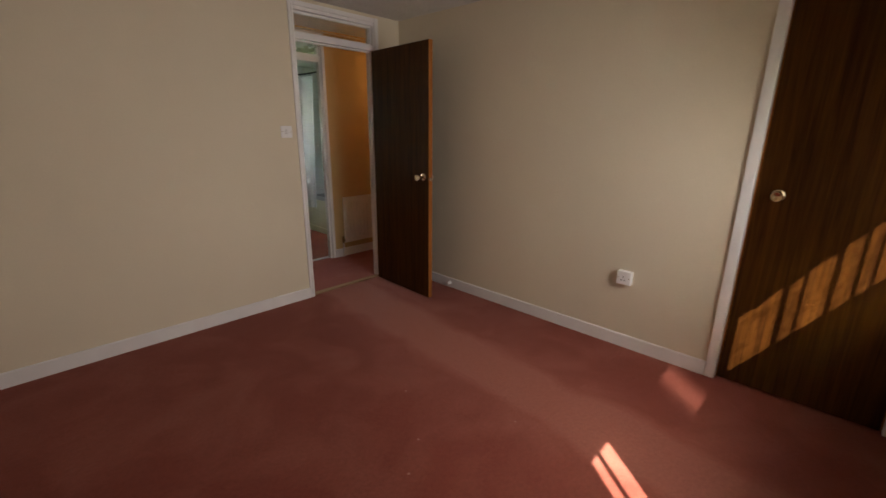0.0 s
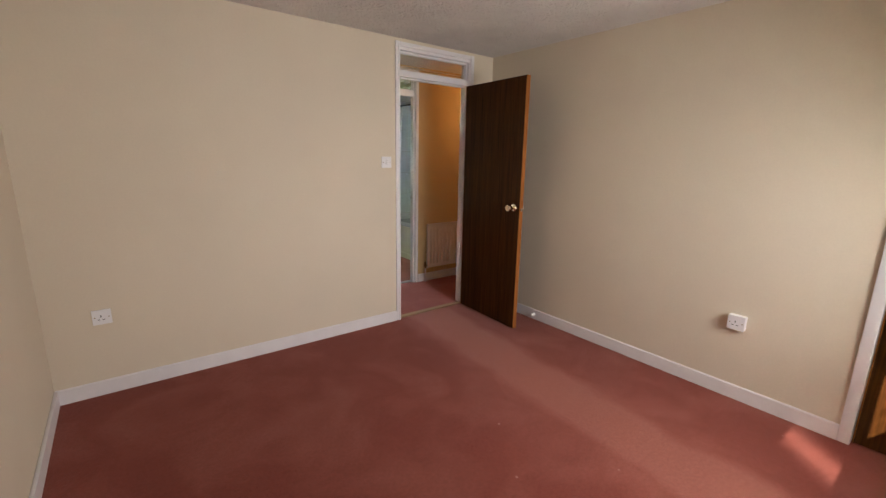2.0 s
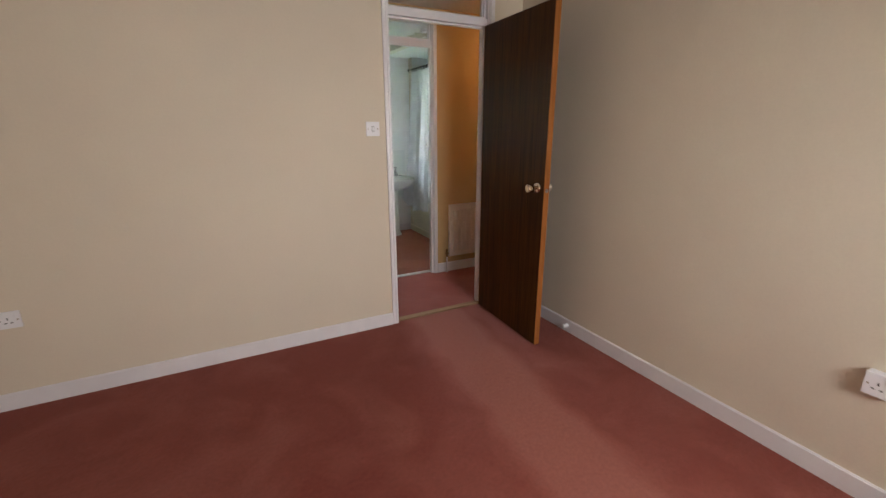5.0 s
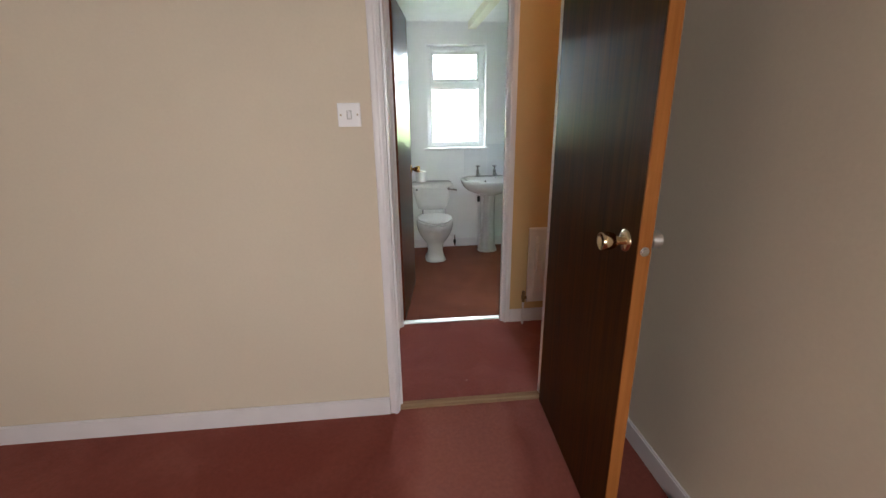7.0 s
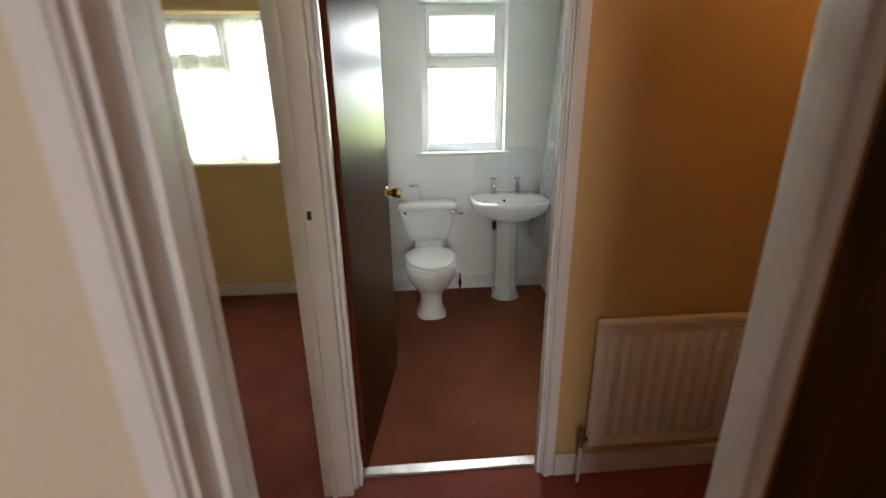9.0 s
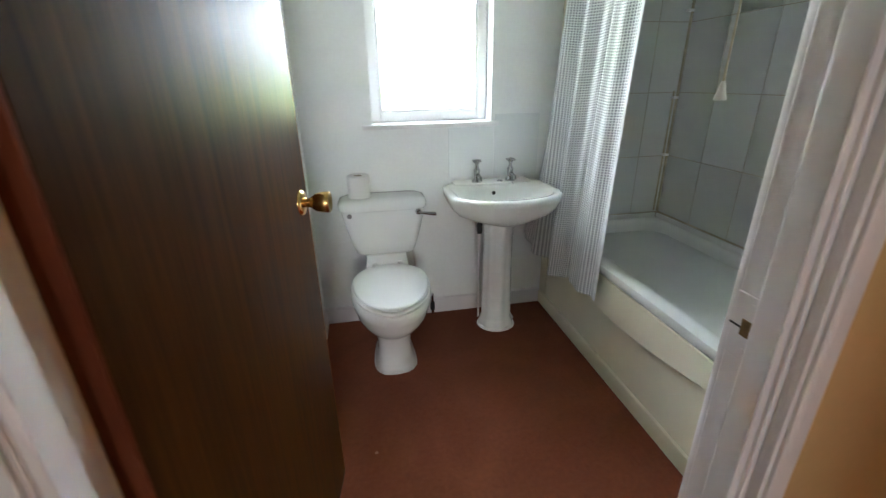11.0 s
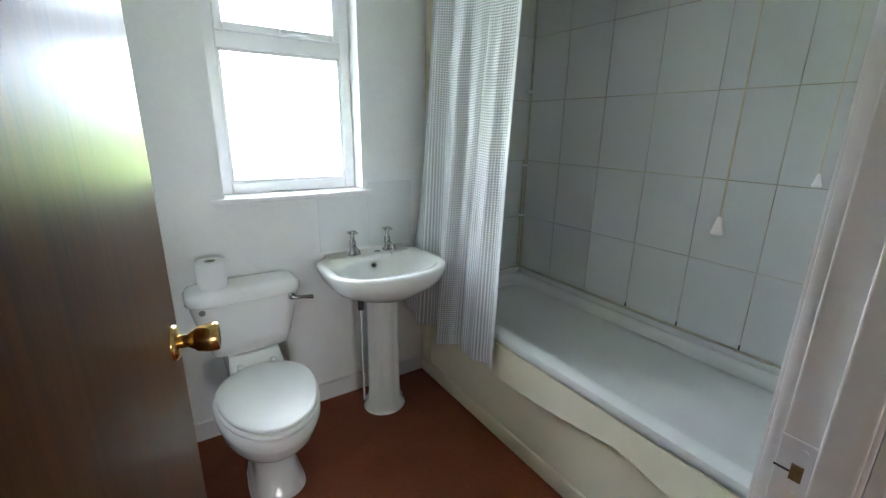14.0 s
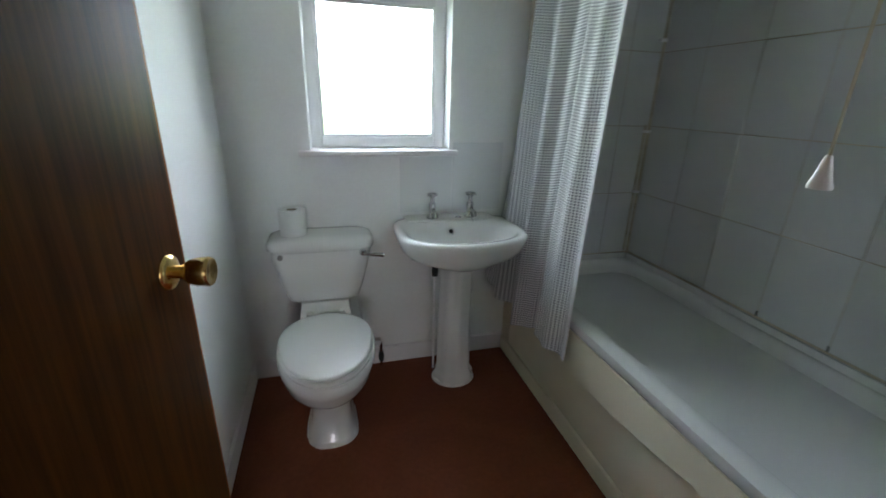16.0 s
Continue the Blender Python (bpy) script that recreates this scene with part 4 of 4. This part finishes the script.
part("core", rings(bmesh.new(), [[(0.252 + r * math.cos(2 * math.pi * i / 24), 2.52 + r * math.sin(2 * math.pi * i / 24), z) for i in range(24)] for r, z in ((0.0198, 0.7165), (0.0198, 0.8150), (0.0185, 0.8150), (0.0185, 0.7165))], False, False), material("grey_card", (0.32, 0.28, 0.24), 0.9), roll, "grey card core", smooth=True)


# ---- basin ----
def basin(cx, wall, rim):
    root = thing("pedestal_basin", (cx, wall, 0), "white ceramic wash basin on a fluted pedestal", "basin")
    n = 56

    def outline(z, ax, by, back, e=2.1):
        """Round front, nearly straight back at the wall."""
        pts = []
        for i in range(n):
            a = 2 * math.pi * i / n
            c, s = math.cos(a), math.sin(a)
            y = by * math.copysign(abs(s) ** (2 / e), s)
            yy = wall - 0.27 + y if s < 0 else wall - 0.27 + back * math.copysign(abs(s) ** (2 / 7.0), s)
            x = ax * math.copysign(abs(c) ** (2 / (e if s < 0 else 3.2)), c)
            if s > 0:
                x *= 1 - 0.1 * s ** 3
            pts.append((cx + x, yy, z))
        return pts

    def well(z, ax, by, dy=0.0):
        return sellipse(cx, wall - 0.275 + dy, z, ax, by, n, 2.3)
    loops = [outline(rim - 0.145, 0.07, 0.07, 0.1), outline(rim - 0.14, 0.085, 0.08, 0.16), outline(rim - 0.122, 0.15, 0.11, 0.2), outline(rim - 0.092, 0.222, 0.145, 0.24), outline(rim - 0.062, 0.25, 0.168, 0.262), outline(rim - 0.03, 0.262, 0.182, 0.268),
             outline(rim - 0.01, 0.265, 0.184, 0.268), outline(rim - 0.001, 0.258, 0.178, 0.266), outline(rim + 0.002, 0.243, 0.165, 0.25),
             well(rim - 0.004, 0.225, 0.138, 0.015), well(rim - 0.02, 0.216, 0.13, 0.014), well(rim - 0.06, 0.18, 0.118, -0.008), well(rim - 0.1, 0.13, 0.09, 0), well(rim - 0.125, 0.07, 0.05, 0), well(rim - 0.13, 0.022, 0.022, 0)]
    part("bowl", rings(bmesh.new(), loops), CERAMIC, root, smooth=70)
    # raised tap ledge
    led = [[(cx - a, wall - 0.002, z), (cx - a, y, z), (cx - a * 0.6, y - 0.015, z), (cx + a * 0.6, y - 0.015, z), (cx + a, y, z), (cx + a, wall - 0.002, z)] for z, a, y in ((rim - 0.01, 0.2, wall - 0.098), (rim + 0.004, 0.196, wall - 0.092), (rim + 0.008, 0.18, wall - 0.08))]
    part("tap_ledge", rings(bmesh.new(), led), CERAMIC, root, smooth=40)
    # pedestal with a flattened face and a spread foot
    ped = []
    for z, a, b in ((0.0, 0.092, 0.085), (0.03, 0.092, 0.085), (0.045, 0.083, 0.078), (0.06, 0.077, 0.072), (0.3, 0.071, 0.07), (0.5, 0.07, 0.072), (rim - 0.15, 0.075, 0.08), (rim - 0.12, 0.08, 0.085)):
        ped.append([(cx + a * (1 + 0.045 * math.cos(8 * t)) * math.cos(t), wall - 0.19 + b * (1 + 0.045 * math.cos(8 * t)) * math.sin(t), z) for t in [2 * math.pi * i / 64 for i in range(64)]])
    part("pedestal", rings(bmesh.new(), ped), CERAMIC, root, smooth=60)
    ring2 = [[(cx + (0.096 + g + 0.006 * noise.noise((i, 3, 1))) * math.cos(2 * math.pi * i / 48), wall - 0.19 + (0.089 + g + 0.006 * noise.noise((i, 7, 1))) * math.sin(2 * math.pi * i / 48), z) for i in range(48)] for z, g in ((0, 0.004), (0.012, 0.0))]
    part("sealant", rings(bmesh.new(), ring2), PAPER, root, "rough white sealant line")
    part("overflow", lathe(bmesh.new(), [(0, 0), (0.009, 0), (0.009, 0.002), (0.006, 0.003), (0, 0.001)], Matrix.Translation((cx - 0.02, wall - 0.157, rim - 0.03)) @ Euler((radians(70), 0, 0)).to_matrix().to_4x4(), 16), DARK, root, "dark overflow hole")
    part("waste", lathe(bmesh.new(), [(0, 0), (0.022, 0), (0.022, 0.003), (0.012, 0.004), (0, 0.002)], Matrix.Translation((cx, wall - 0.275, rim - 0.131)), 18), CHROME, root, "chrome waste ring")
    part("plug_stay", lathe(bmesh.new(), [(0, 0), (0.014, 0), (0.013, 0.004), (0.006, 0.006), (0, 0.006)], Matrix.Translation((cx + 0.035, wall - 0.075, rim + 0.008)), 16), CHROME, root, "chrome chain stay")
    chain = []
    for i in range(8):
        f = i / 7
        chain.append((cx + 0.085 + 0.012 * f, wall - 0.1 - 0.05 * f, rim + 0.02 - 0.055 * f))
    part("chain", tube(bmesh.new(), chain, 0.0018, 6), CHROME, root, "thin bead chain")
    # supply pipe behind the pedestal
    pp = part("supply_pipe", tube(bmesh.new(), [(cx - 0.082, wall - 0.14, rim - 0.12), (cx - 0.084, wall - 0.14, 0.02)], 0.005), GLOSS, root, "white painted pipe", smooth=True)
    part("isolator", lathe(bmesh.new(), [(0, 0.5), (0.012, 0.5), (0.014, 0.52), (0.014, 0.545), (0.01, 0.56), (0, 0.56)], Matrix.Translation((cx - 0.083, wall - 0.14, 0)), 12), DARK, pp, "dark isolator valve")
    return root


def tap(cx, cy, z):
    root = thing("basin_tap", (cx, cy, z), "chrome pillar tap with a cross handle", "tap", "taps on the basin")
    t = Matrix.Translation((cx, cy, z)) @ Matrix.Diagonal((1.2, 1.2, 1.4, 1))
    part("body", lathe(bmesh.new(), [(0, 0), (0.02, 0), (0.021, 0.004), (0.014, 0.01), (0.011, 0.02), (0.013, 0.034), (0.0125, 0.046), (0.008, 0.05), (0.0065, 0.062), (0.008, 0.066), (0, 0.067)], t, 20), CHROME, root, smooth=True)
    part("spout", tube(bmesh.new(), [(cx, cy, z + 0.036), (cx + 0.002, cy - 0.03, z + 0.038), (cx + 0.003, cy - 0.055, z + 0.032), (cx + 0.003, cy - 0.064, z + 0.016)], 0.0085, 12), CHROME, root, smooth=True)
    hd = part("handle", lathe(bmesh.new(), [(0, 0.066), (0.009, 0.066), (0.0105, 0.074), (0.008, 0.08), (0, 0.082)], t, 16), CHROME, root, smooth=True)
    for a in range(4):
        w = math.radians(35 + 90 * a)
        d = Vector((math.cos(w), math.sin(w), 0))
        c = Vector((cx, cy, z + 0.104))
        part("spoke", tube(bmesh.new(), [c + d * 0.006, c + d * 0.019, c + d * 0.026], 0.0045, 8), CHROME, hd, smooth=True)
    return root


basin(0.91, 2.62, 0.738)
tap(0.826, 2.546, 0.746)
tap(0.998, 2.546, 0.746)


# ---- bath ----
def bath(x0, x1, y0, y1, rim, ytub):
    root = thing("bath", (x0, y0, 0), "white acrylic bath with an ivory moulded side panel", "bath")
    cx, cy, hx, hy = (x0 + x1) / 2, (y0 + y1) / 2, (x1 - x0) / 2, (y1 - y0) / 2

    def rr(z, dx0, dx1, dy0, dy1, r, n=8):
        """A rectangle with round corners, inset by the four distances."""
        a0, a1, b0, b1 = x0 + dx0, x1 - dx1, y0 + dy0, ytub - dy1
        out = []
        for (px, py, s) in ((a1 - r, b1 - r, 0), (a0 + r, b1 - r, 90), (a0 + r, b0 + r, 180), (a1 - r, b0 + r, 270)):
            for i in range(n):
                t = radians(s + 90 * i / (n - 1))
                out.append((px + r * math.cos(t), py + r * math.sin(t), z))
        return out
    loops = [rr(rim - 0.052, 0.004, 0, 0, 0, 0.012), rr(rim - 0.046, -0.004, 0, 0, 0, 0.014), rr(rim - 0.02, -0.01, 0, 0, 0, 0.014), rr(rim - 0.008, -0.008, 0, 0, 0, 0.014), rr(rim - 0.001, 0.004, 0.001, 0.001, 0.001, 0.014), rr(rim + 0.001, 0.02, 0.008, 0.01, 0.01, 0.03),
             rr(rim, 0.05, 0.022, 0.05, 0.03, 0.09), rr(rim - 0.008, 0.06, 0.03, 0.06, 0.045, 0.1), rr(rim - 0.024, 0.066, 0.036, 0.068, 0.056, 0.1), rr(rim - 0.05, 0.07, 0.04, 0.08, 0.066, 0.1), rr(rim - 0.2, 0.088, 0.06, 0.14, 0.1, 0.11), rr(rim - 0.32, 0.108, 0.085, 0.24, 0.14, 0.12), rr(rim - 0.365, 0.135, 0.115, 0.28, 0.18, 0.11), rr(rim - 0.385, 0.17, 0.155, 0.34, 0.23, 0.1), rr(rim - 0.39, 0.22, 0.2, 0.5, 0.32, 0.06)]
    part("tub", rings(bmesh.new(), loops), ACRYLIC, root, smooth=50)
    # raised lip along the walls
    part("wall_lip", boxbm(x1 - 0.014, x1, y0 + 0.002, ytub - 0.014, rim - 0.004, rim + 0.026, bevel=0.005), ACRYLIC, root, smooth=True)
    part("wall_lip", boxbm(x0 + 0.02, x1 - 0.014, ytub - 0.014, ytub, rim - 0.004, rim + 0.026, bevel=0.005), ACRYLIC, root, smooth=True)
    # side panel: a plinth, a recessed field and a scalloped overlay under the rim
    xp = x0 + 0.012
    pan = part("side_panel", boxbm(xp, xp + 0.012, y0, y1, 0.0, rim - 0.05), IVORY, root, "ivory moulded side panel")
    part("plinth", boxbm(xp - 0.016, xp - 0.0005, y0, y1 - 0.001, 0.0, 0.075, bevel=0.008), IVORY, pan, smooth=True)
    part("end_strip", boxbm(xp - 0.01, xp - 0.0005, y1 - 0.075, y1 - 0.001, 0.0755, rim - 0.053, bevel=0.006), IVORY, pan, smooth=True)
    top, n = rim - 0.052, 70
    outer, bot = [], []
    for i in range(n + 1):
        y = (y1 - 0.1) - (y1 - 0.1 - y0) * i / n
        # two shallow swags that meet in a small notch
        yn = 1.42
        if y > yn:
            u = (y - yn) / (2.3 - yn)
            z = 0.345 - 0.055 * math.sin(math.pi * min(u * 0.8, 1.0)) + 0.1 * max(0, u - 0.55) ** 1.5 * 1.6
        else:
            u = (yn - y) / (yn - 0.7)
            z = 0.352 - 0.04 * math.sin(math.pi * min(u * 1.25, 1)) + 0.1 * max(0, u - 0.35)
        bot.append((y, min(z, top - 0.004)))
    bm = bmesh.new()
    lp = [[(xp - 0.0005, y, z + 0.004) for y, z in bot], [(xp - 0.016, y, z) for y, z in bot], [(xp - 0.021, y, z + 0.006) for y, z in bot], [(xp - 0.016, y, max(top - 0.001, z + 0.0085)) for y, z in bot], [(xp - 0.0005, y, max(top, z + 0.009)) for y, z in bot]]
    rings(bm, lp, False, False, closed=False)
    part("scalloped_overlay", bm, IVORY, pan, "scalloped raised moulding", smooth=35)
    return root


bath(1.226, 1.85, 0.907, 2.611, 0.5, 2.53)


# ---- shower curtain ----
def dotted_material():
    mat = bpy.data.materials.new("dotted_curtain_cloth")
    mat.use_nodes = True
    nt = mat.node_tree
    b = nt.nodes["Principled BSDF"]
    b.inputs["Roughness"].default_value = 0.55
    uv = nt.nodes.new("ShaderNodeUVMap")
    uv.uv_map = "cloth"
    fr = nt.nodes.new("ShaderNodeVectorMath")
    fr.operation = 'FRACTION'
    nt.links.new(uv.outputs[0], fr.inputs[0])
    sub = nt.nodes.new("ShaderNodeVectorMath")
    sub.operation = 'SUBTRACT'
    sub.inputs[1].default_value = (0.5, 0.5, 0)
    nt.links.new(fr.outputs[0], sub.inputs[0])
    ab = nt.nodes.new("ShaderNodeVectorMath")
    ab.operation = 'ABSOLUTE'
    nt.links.new(sub.outputs[0], ab.inputs[0])
    sp = nt.nodes.new("ShaderNodeSeparateXYZ")
    nt.links.new(ab.outputs[0], sp.inputs[0])
    mx = nt.nodes.new("ShaderNodeMath")
    mx.operation = 'MAXIMUM'
    nt.links.new(sp.outputs["X"], mx.inputs[0])
    nt.links.new(sp.outputs["Y"], mx.inputs[1])
    lt = nt.nodes.new("ShaderNodeMath")
    lt.operation = 'LESS_THAN'
    lt.inputs[1].default_value = 0.28
    nt.links.new(mx.outputs[0], lt.inputs[0])
    mix = nt.nodes.new("ShaderNodeMix")
    mix.data_type = 'RGBA'
    mix.inputs["A"].default_value, mix.inputs["B"].default_value = (0.82, 0.83, 0.85, 1), (0.24, 0.25, 0.29, 1)
    nt.links.new(lt.outputs[0], mix.inputs["Factor"])
    nt.links.new(mix.outputs["Result"], b.inputs["Base Color"])
    tr = nt.nodes.new("ShaderNodeBsdfTranslucent")
    nt.links.new(mix.outputs["Result"], tr.inputs["Color"])
    ms = nt.nodes.new("ShaderNodeMixShader")
    ms.inputs[0].default_value = 0.14
    nt.links.new(b.outputs[0], ms.inputs[1])
    nt.links.new(tr.outputs[0], ms.inputs[2])
    nt.links.new(ms.outputs[0], nt.nodes["Material Output"].inputs["Surface"])
    return mat


def shower_curtain():
    root = thing("shower_curtain", (1.18, 2.3, 2.02), "white shower curtain with small grey squares, drawn back in folds", "curtain")
    me_bm = bmesh.new()
    uvl = me_bm.loops.layers.uv.new("cloth")
    n, rows, pitch = 220, 30, 0.0102
    grid, us = [], []
    for j in range(rows + 1):
        v = j / rows
        z_hang = 2.0
        row, u, last = [], [0.0], None
        for i in range(n + 1):
            s = i / n
            # y runs from the wall towards the room; deep folds, and a broad flat panel at the free end
            y = 2.6 - 0.62 * s + 0.012 * math.sin(7 * s + 3 * v)
            fold = 0.038 * math.sin(2 * math.pi * (3.2 * s ** 0.9) + 0.5) + 0.014 * math.sin(2 * math.pi * 7.3 * s + 1.1 + v)
            if s > 0.62:
                fold *= 1 - 0.75 * (s - 0.62) / 0.38
            x = 1.258 - 0.082 * v + fold * (0.55 + 0.45 * v) - 0.1 * v ** 4 * math.exp(-((s - 0.02) / 0.12) ** 2)
            zb = 0.335 - 0.02 * math.sin(4 * s) + (0.11 * max(0, 0.35 - s) / 0.35) + 0.03 * math.exp(-((s - 0.72) / 0.1) ** 2)
            z = z_hang + (zb - z_hang) * v
            p = Vector((x, y, z))
            if last is not None:
                u.append(u[-1] + (p - last).length)
            last = p
            row.append(me_bm.verts.new(p))
        grid.append(row)
        us.append(u)
    for j in range(rows):
        for i in range(n):
            f = me_bm.faces.new((grid[j][i], grid[j][i + 1], grid[j + 1][i + 1], grid[j + 1][i]))
            for lp, (jj, ii) in zip(f.loops, ((j, i), (j, i + 1), (j + 1, i + 1), (j + 1, i))):
                lp[uvl].uv = (us[0][ii] / pitch, jj / rows * 1.68 / pitch)
    cloth = part("cloth", me_bm, dotted_material(), root, smooth=70)
    # plain white hem down the free edge
    edge = [grid_z for grid_z in range(rows + 1)]
    hem = bmesh.new()
    lp = []
    for j in edge:
        v = j / rows
        y = 2.6 - 0.62 + 0.012 * math.sin(7 + 3 * v)
        fold = (0.038 * math.sin(2 * math.pi * 3.2 + 0.5) + 0.014 * math.sin(2 * math.pi * 7.3 + 1.1 + v)) * 0.25
        x = 1.258 - 0.082 * v + fold * (0.55 + 0.45 * v)
        z = 2.0 + (0.335 - 0.02 * math.sin(4) - 2.0) * v
        lp.append([(x - 0.002, y + 0.001, z), (x - 0.003, y - 0.013, z), (x + 0.001, y - 0.013, z), (x + 0.002, y + 0.001, z)])
    part("hem", rings(hem, lp), material("white_hem", (0.82, 0.83, 0.85), 0.6), root, "plain white hem", smooth=40)
    for k in range(9):
        yk = 2.58 - k * 0.07
        ringb = bmesh.new()
        pts = [(1.258 + 0.018 * math.cos(t), yk, 2.02 + 0.02 * math.sin(t)) for t in [2 * math.pi * i / 14 for i in range(15)]]
        part("ring", tube(ringb, pts, 0.003, 6), DARK, root, "dark curtain ring")
    return root


shower_curtain()
rail = thing("curtain_rail", (1.258, 1.78, 2.03), "dark metal shower curtain rail", "rail")
part("rod", tube(bmesh.new(), [(1.258, 0.906, 2.03), (1.258, 2.619, 2.03)], 0.009, 14), DARK, rail, smooth=True)
for y in (0.906, 2.604):
    part("flange", lathe(bmesh.new(), [(0, 0), (0.02, 0), (0.02, 0.015), (0, 0.015)], Matrix.Translation((1.258, y, 2.03)) @ Euler((radians(-90), 0, 0)).to_matrix().to_4x4(), 16), DARK, rail)


# ---- pull cords and pipes ----
def pull_cord(x, y, ztip, label):
    root = thing("pull_cord", (x, y, 2.168), label, "pull cord", "bathroom pull cords")
    part("cord", tube(bmesh.new(), [(x, y, 2.14), (x + 0.002, y, 1.7), (x, y, ztip + 0.019)], 0.0012, 6), CORD, root)
    part("toggle", lathe(bmesh.new(), [(0, 0), (0.007, 0), (0.0074, 0.002), (0.005, 0.009), (0.0032, 0.018), (0.002, 0.022), (0, 0.022)], Matrix.Translation((x, y, ztip)), 18), PLASTIC, root, "white bell-shaped toggle", smooth=True)
    part("switch_body", lathe(bmesh.new(), [(0, 2.135), (0.03, 2.135), (0.038, 2.15), (0.038, 2.168), (0, 2.168)], Matrix.Translation((x, y, 0)), 22), PLASTIC, root, smooth=True)


CORD = material("yellowed_cord", (0.62, 0.55, 0.42), 0.8, vary=0.1, noise_scale=30)
pull_cord(0.718, 1.022, 1.186, "yellowed pull cord with a white bell toggle")
pull_cord(1.09, 1.04, 1.22, "pull cord with a white toggle nearer the bath")

pipes = thing("tile_trim_pipes", (1.83, 2.53, 0.54), "pair of yellowed plastic trims up the tiled corner", "trim")
part("pipe", tube(bmesh.new(), [(1.838, 2.513, 0.54), (1.838, 2.513, 2.168)], 0.0055, 8), BEIGE_PIPE, pipes, smooth=True)
part("pipe", tube(bmesh.new(), [(1.822, 2.519, 0.54), (1.822, 2.519, 1.15)], 0.0045, 8), BEIGE_PIPE, pipes, smooth=True)
for z in (1.12, 0.84, 1.5):
    part("clip", boxbm(1.815, 1.846, 2.506, 2.527, z - 0.006, z + 0.006, bevel=0.002), PLASTIC, pipes)

# ---- tiles ----
_tiles = {}


def tile(parent, axis, a0, a1, z0, z1, face, glaze=None):
    """One glazed tile with cushioned edges on a wall; alike sizes share a mesh."""
    w, h = round(a1 - a0 - 0.0032, 4), round(z1 - z0 - 0.0032, 4)
    if w < 0.01 or h < 0.01:
        return
    key = (axis, w, h, glaze)
    if key not in _tiles:
        bm = bmesh.new()
        lp = []
        for inset, out in ((0, 0.0), (0, 0.0014), (0.001, 0.0022)):
            if axis == 'y':
                lp.append([(-out, -w / 2 + inset, -h / 2 + inset), (-out, w / 2 - inset, -h / 2 + inset), (-out, w / 2 - inset, h / 2 - inset), (-out, -w / 2 + inset, h / 2 - inset)])
            else:
                lp.append([(-w / 2 + inset, -out, -h / 2 + inset), (w / 2 - inset, -out, -h / 2 + inset), (w / 2 - inset, -out, h / 2 - inset), (-w / 2 + inset, -out, h / 2 - inset)])
        rings(bm, lp)
        bmesh.ops.recalc_face_normals(bm, faces=bm.faces)
        me = bpy.data.meshes.new("tile")
        bm.to_mesh(me)
        bm.free()
        me.materials.append(glaze or TILE)
        _tiles[key] = me
    ob = new("tile", _tiles[key])
    ob.parent = parent
    c = (a0 + a1) / 2
    tilt = (random.uniform(-0.0007, 0.0007), random.uniform(-0.0007, 0.0007))
    zc = (z0 + z1) / 2
    ob.matrix_basis = Matrix.Translation((face, c, zc) if axis == 'y' else (c, face, zc)) @ Euler((tilt[0] if axis == 'x' else 0, tilt[0] if axis == 'y' else 0, tilt[1])).to_matrix().to_4x4()


tw = bpy.data.objects["wall_bathroom_right"]
bw = bpy.data.objects["wall_bathroom_window"]
zs = [0.527] + [0.832 + 0.311 * k for k in range(5)]
zs = [z for z in zs if z < 2.15] + [2.166]
ys = sorted([2.062 - 0.2365 * k for k in range(-1, 5)] + [2.531, 0.907])
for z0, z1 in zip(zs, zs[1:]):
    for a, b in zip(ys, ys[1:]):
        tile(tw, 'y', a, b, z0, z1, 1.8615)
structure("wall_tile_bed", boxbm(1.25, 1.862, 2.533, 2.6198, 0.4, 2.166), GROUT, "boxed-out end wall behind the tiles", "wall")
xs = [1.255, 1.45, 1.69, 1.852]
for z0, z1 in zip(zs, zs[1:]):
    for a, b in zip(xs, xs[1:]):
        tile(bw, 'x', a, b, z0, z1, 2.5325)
for a, b, z0, z1 in ((0.698, 0.933, 0.757, 1.006), (0.933, 1.168, 0.757, 1.062)):
    tile(bw, 'x', a, b, z0, z1, 2.6195, SPLASH)

# dark mould spots where the joints meet the bath lip
for y in (1.589, 1.3525, 1.8255):
    part("mould_spot", boxbm(1.8555, 1.8578, y - 0.003, y + 0.003, 0.5285, 0.549, bevel=0.001), DARK, tw, "dark mould spot at a joint")
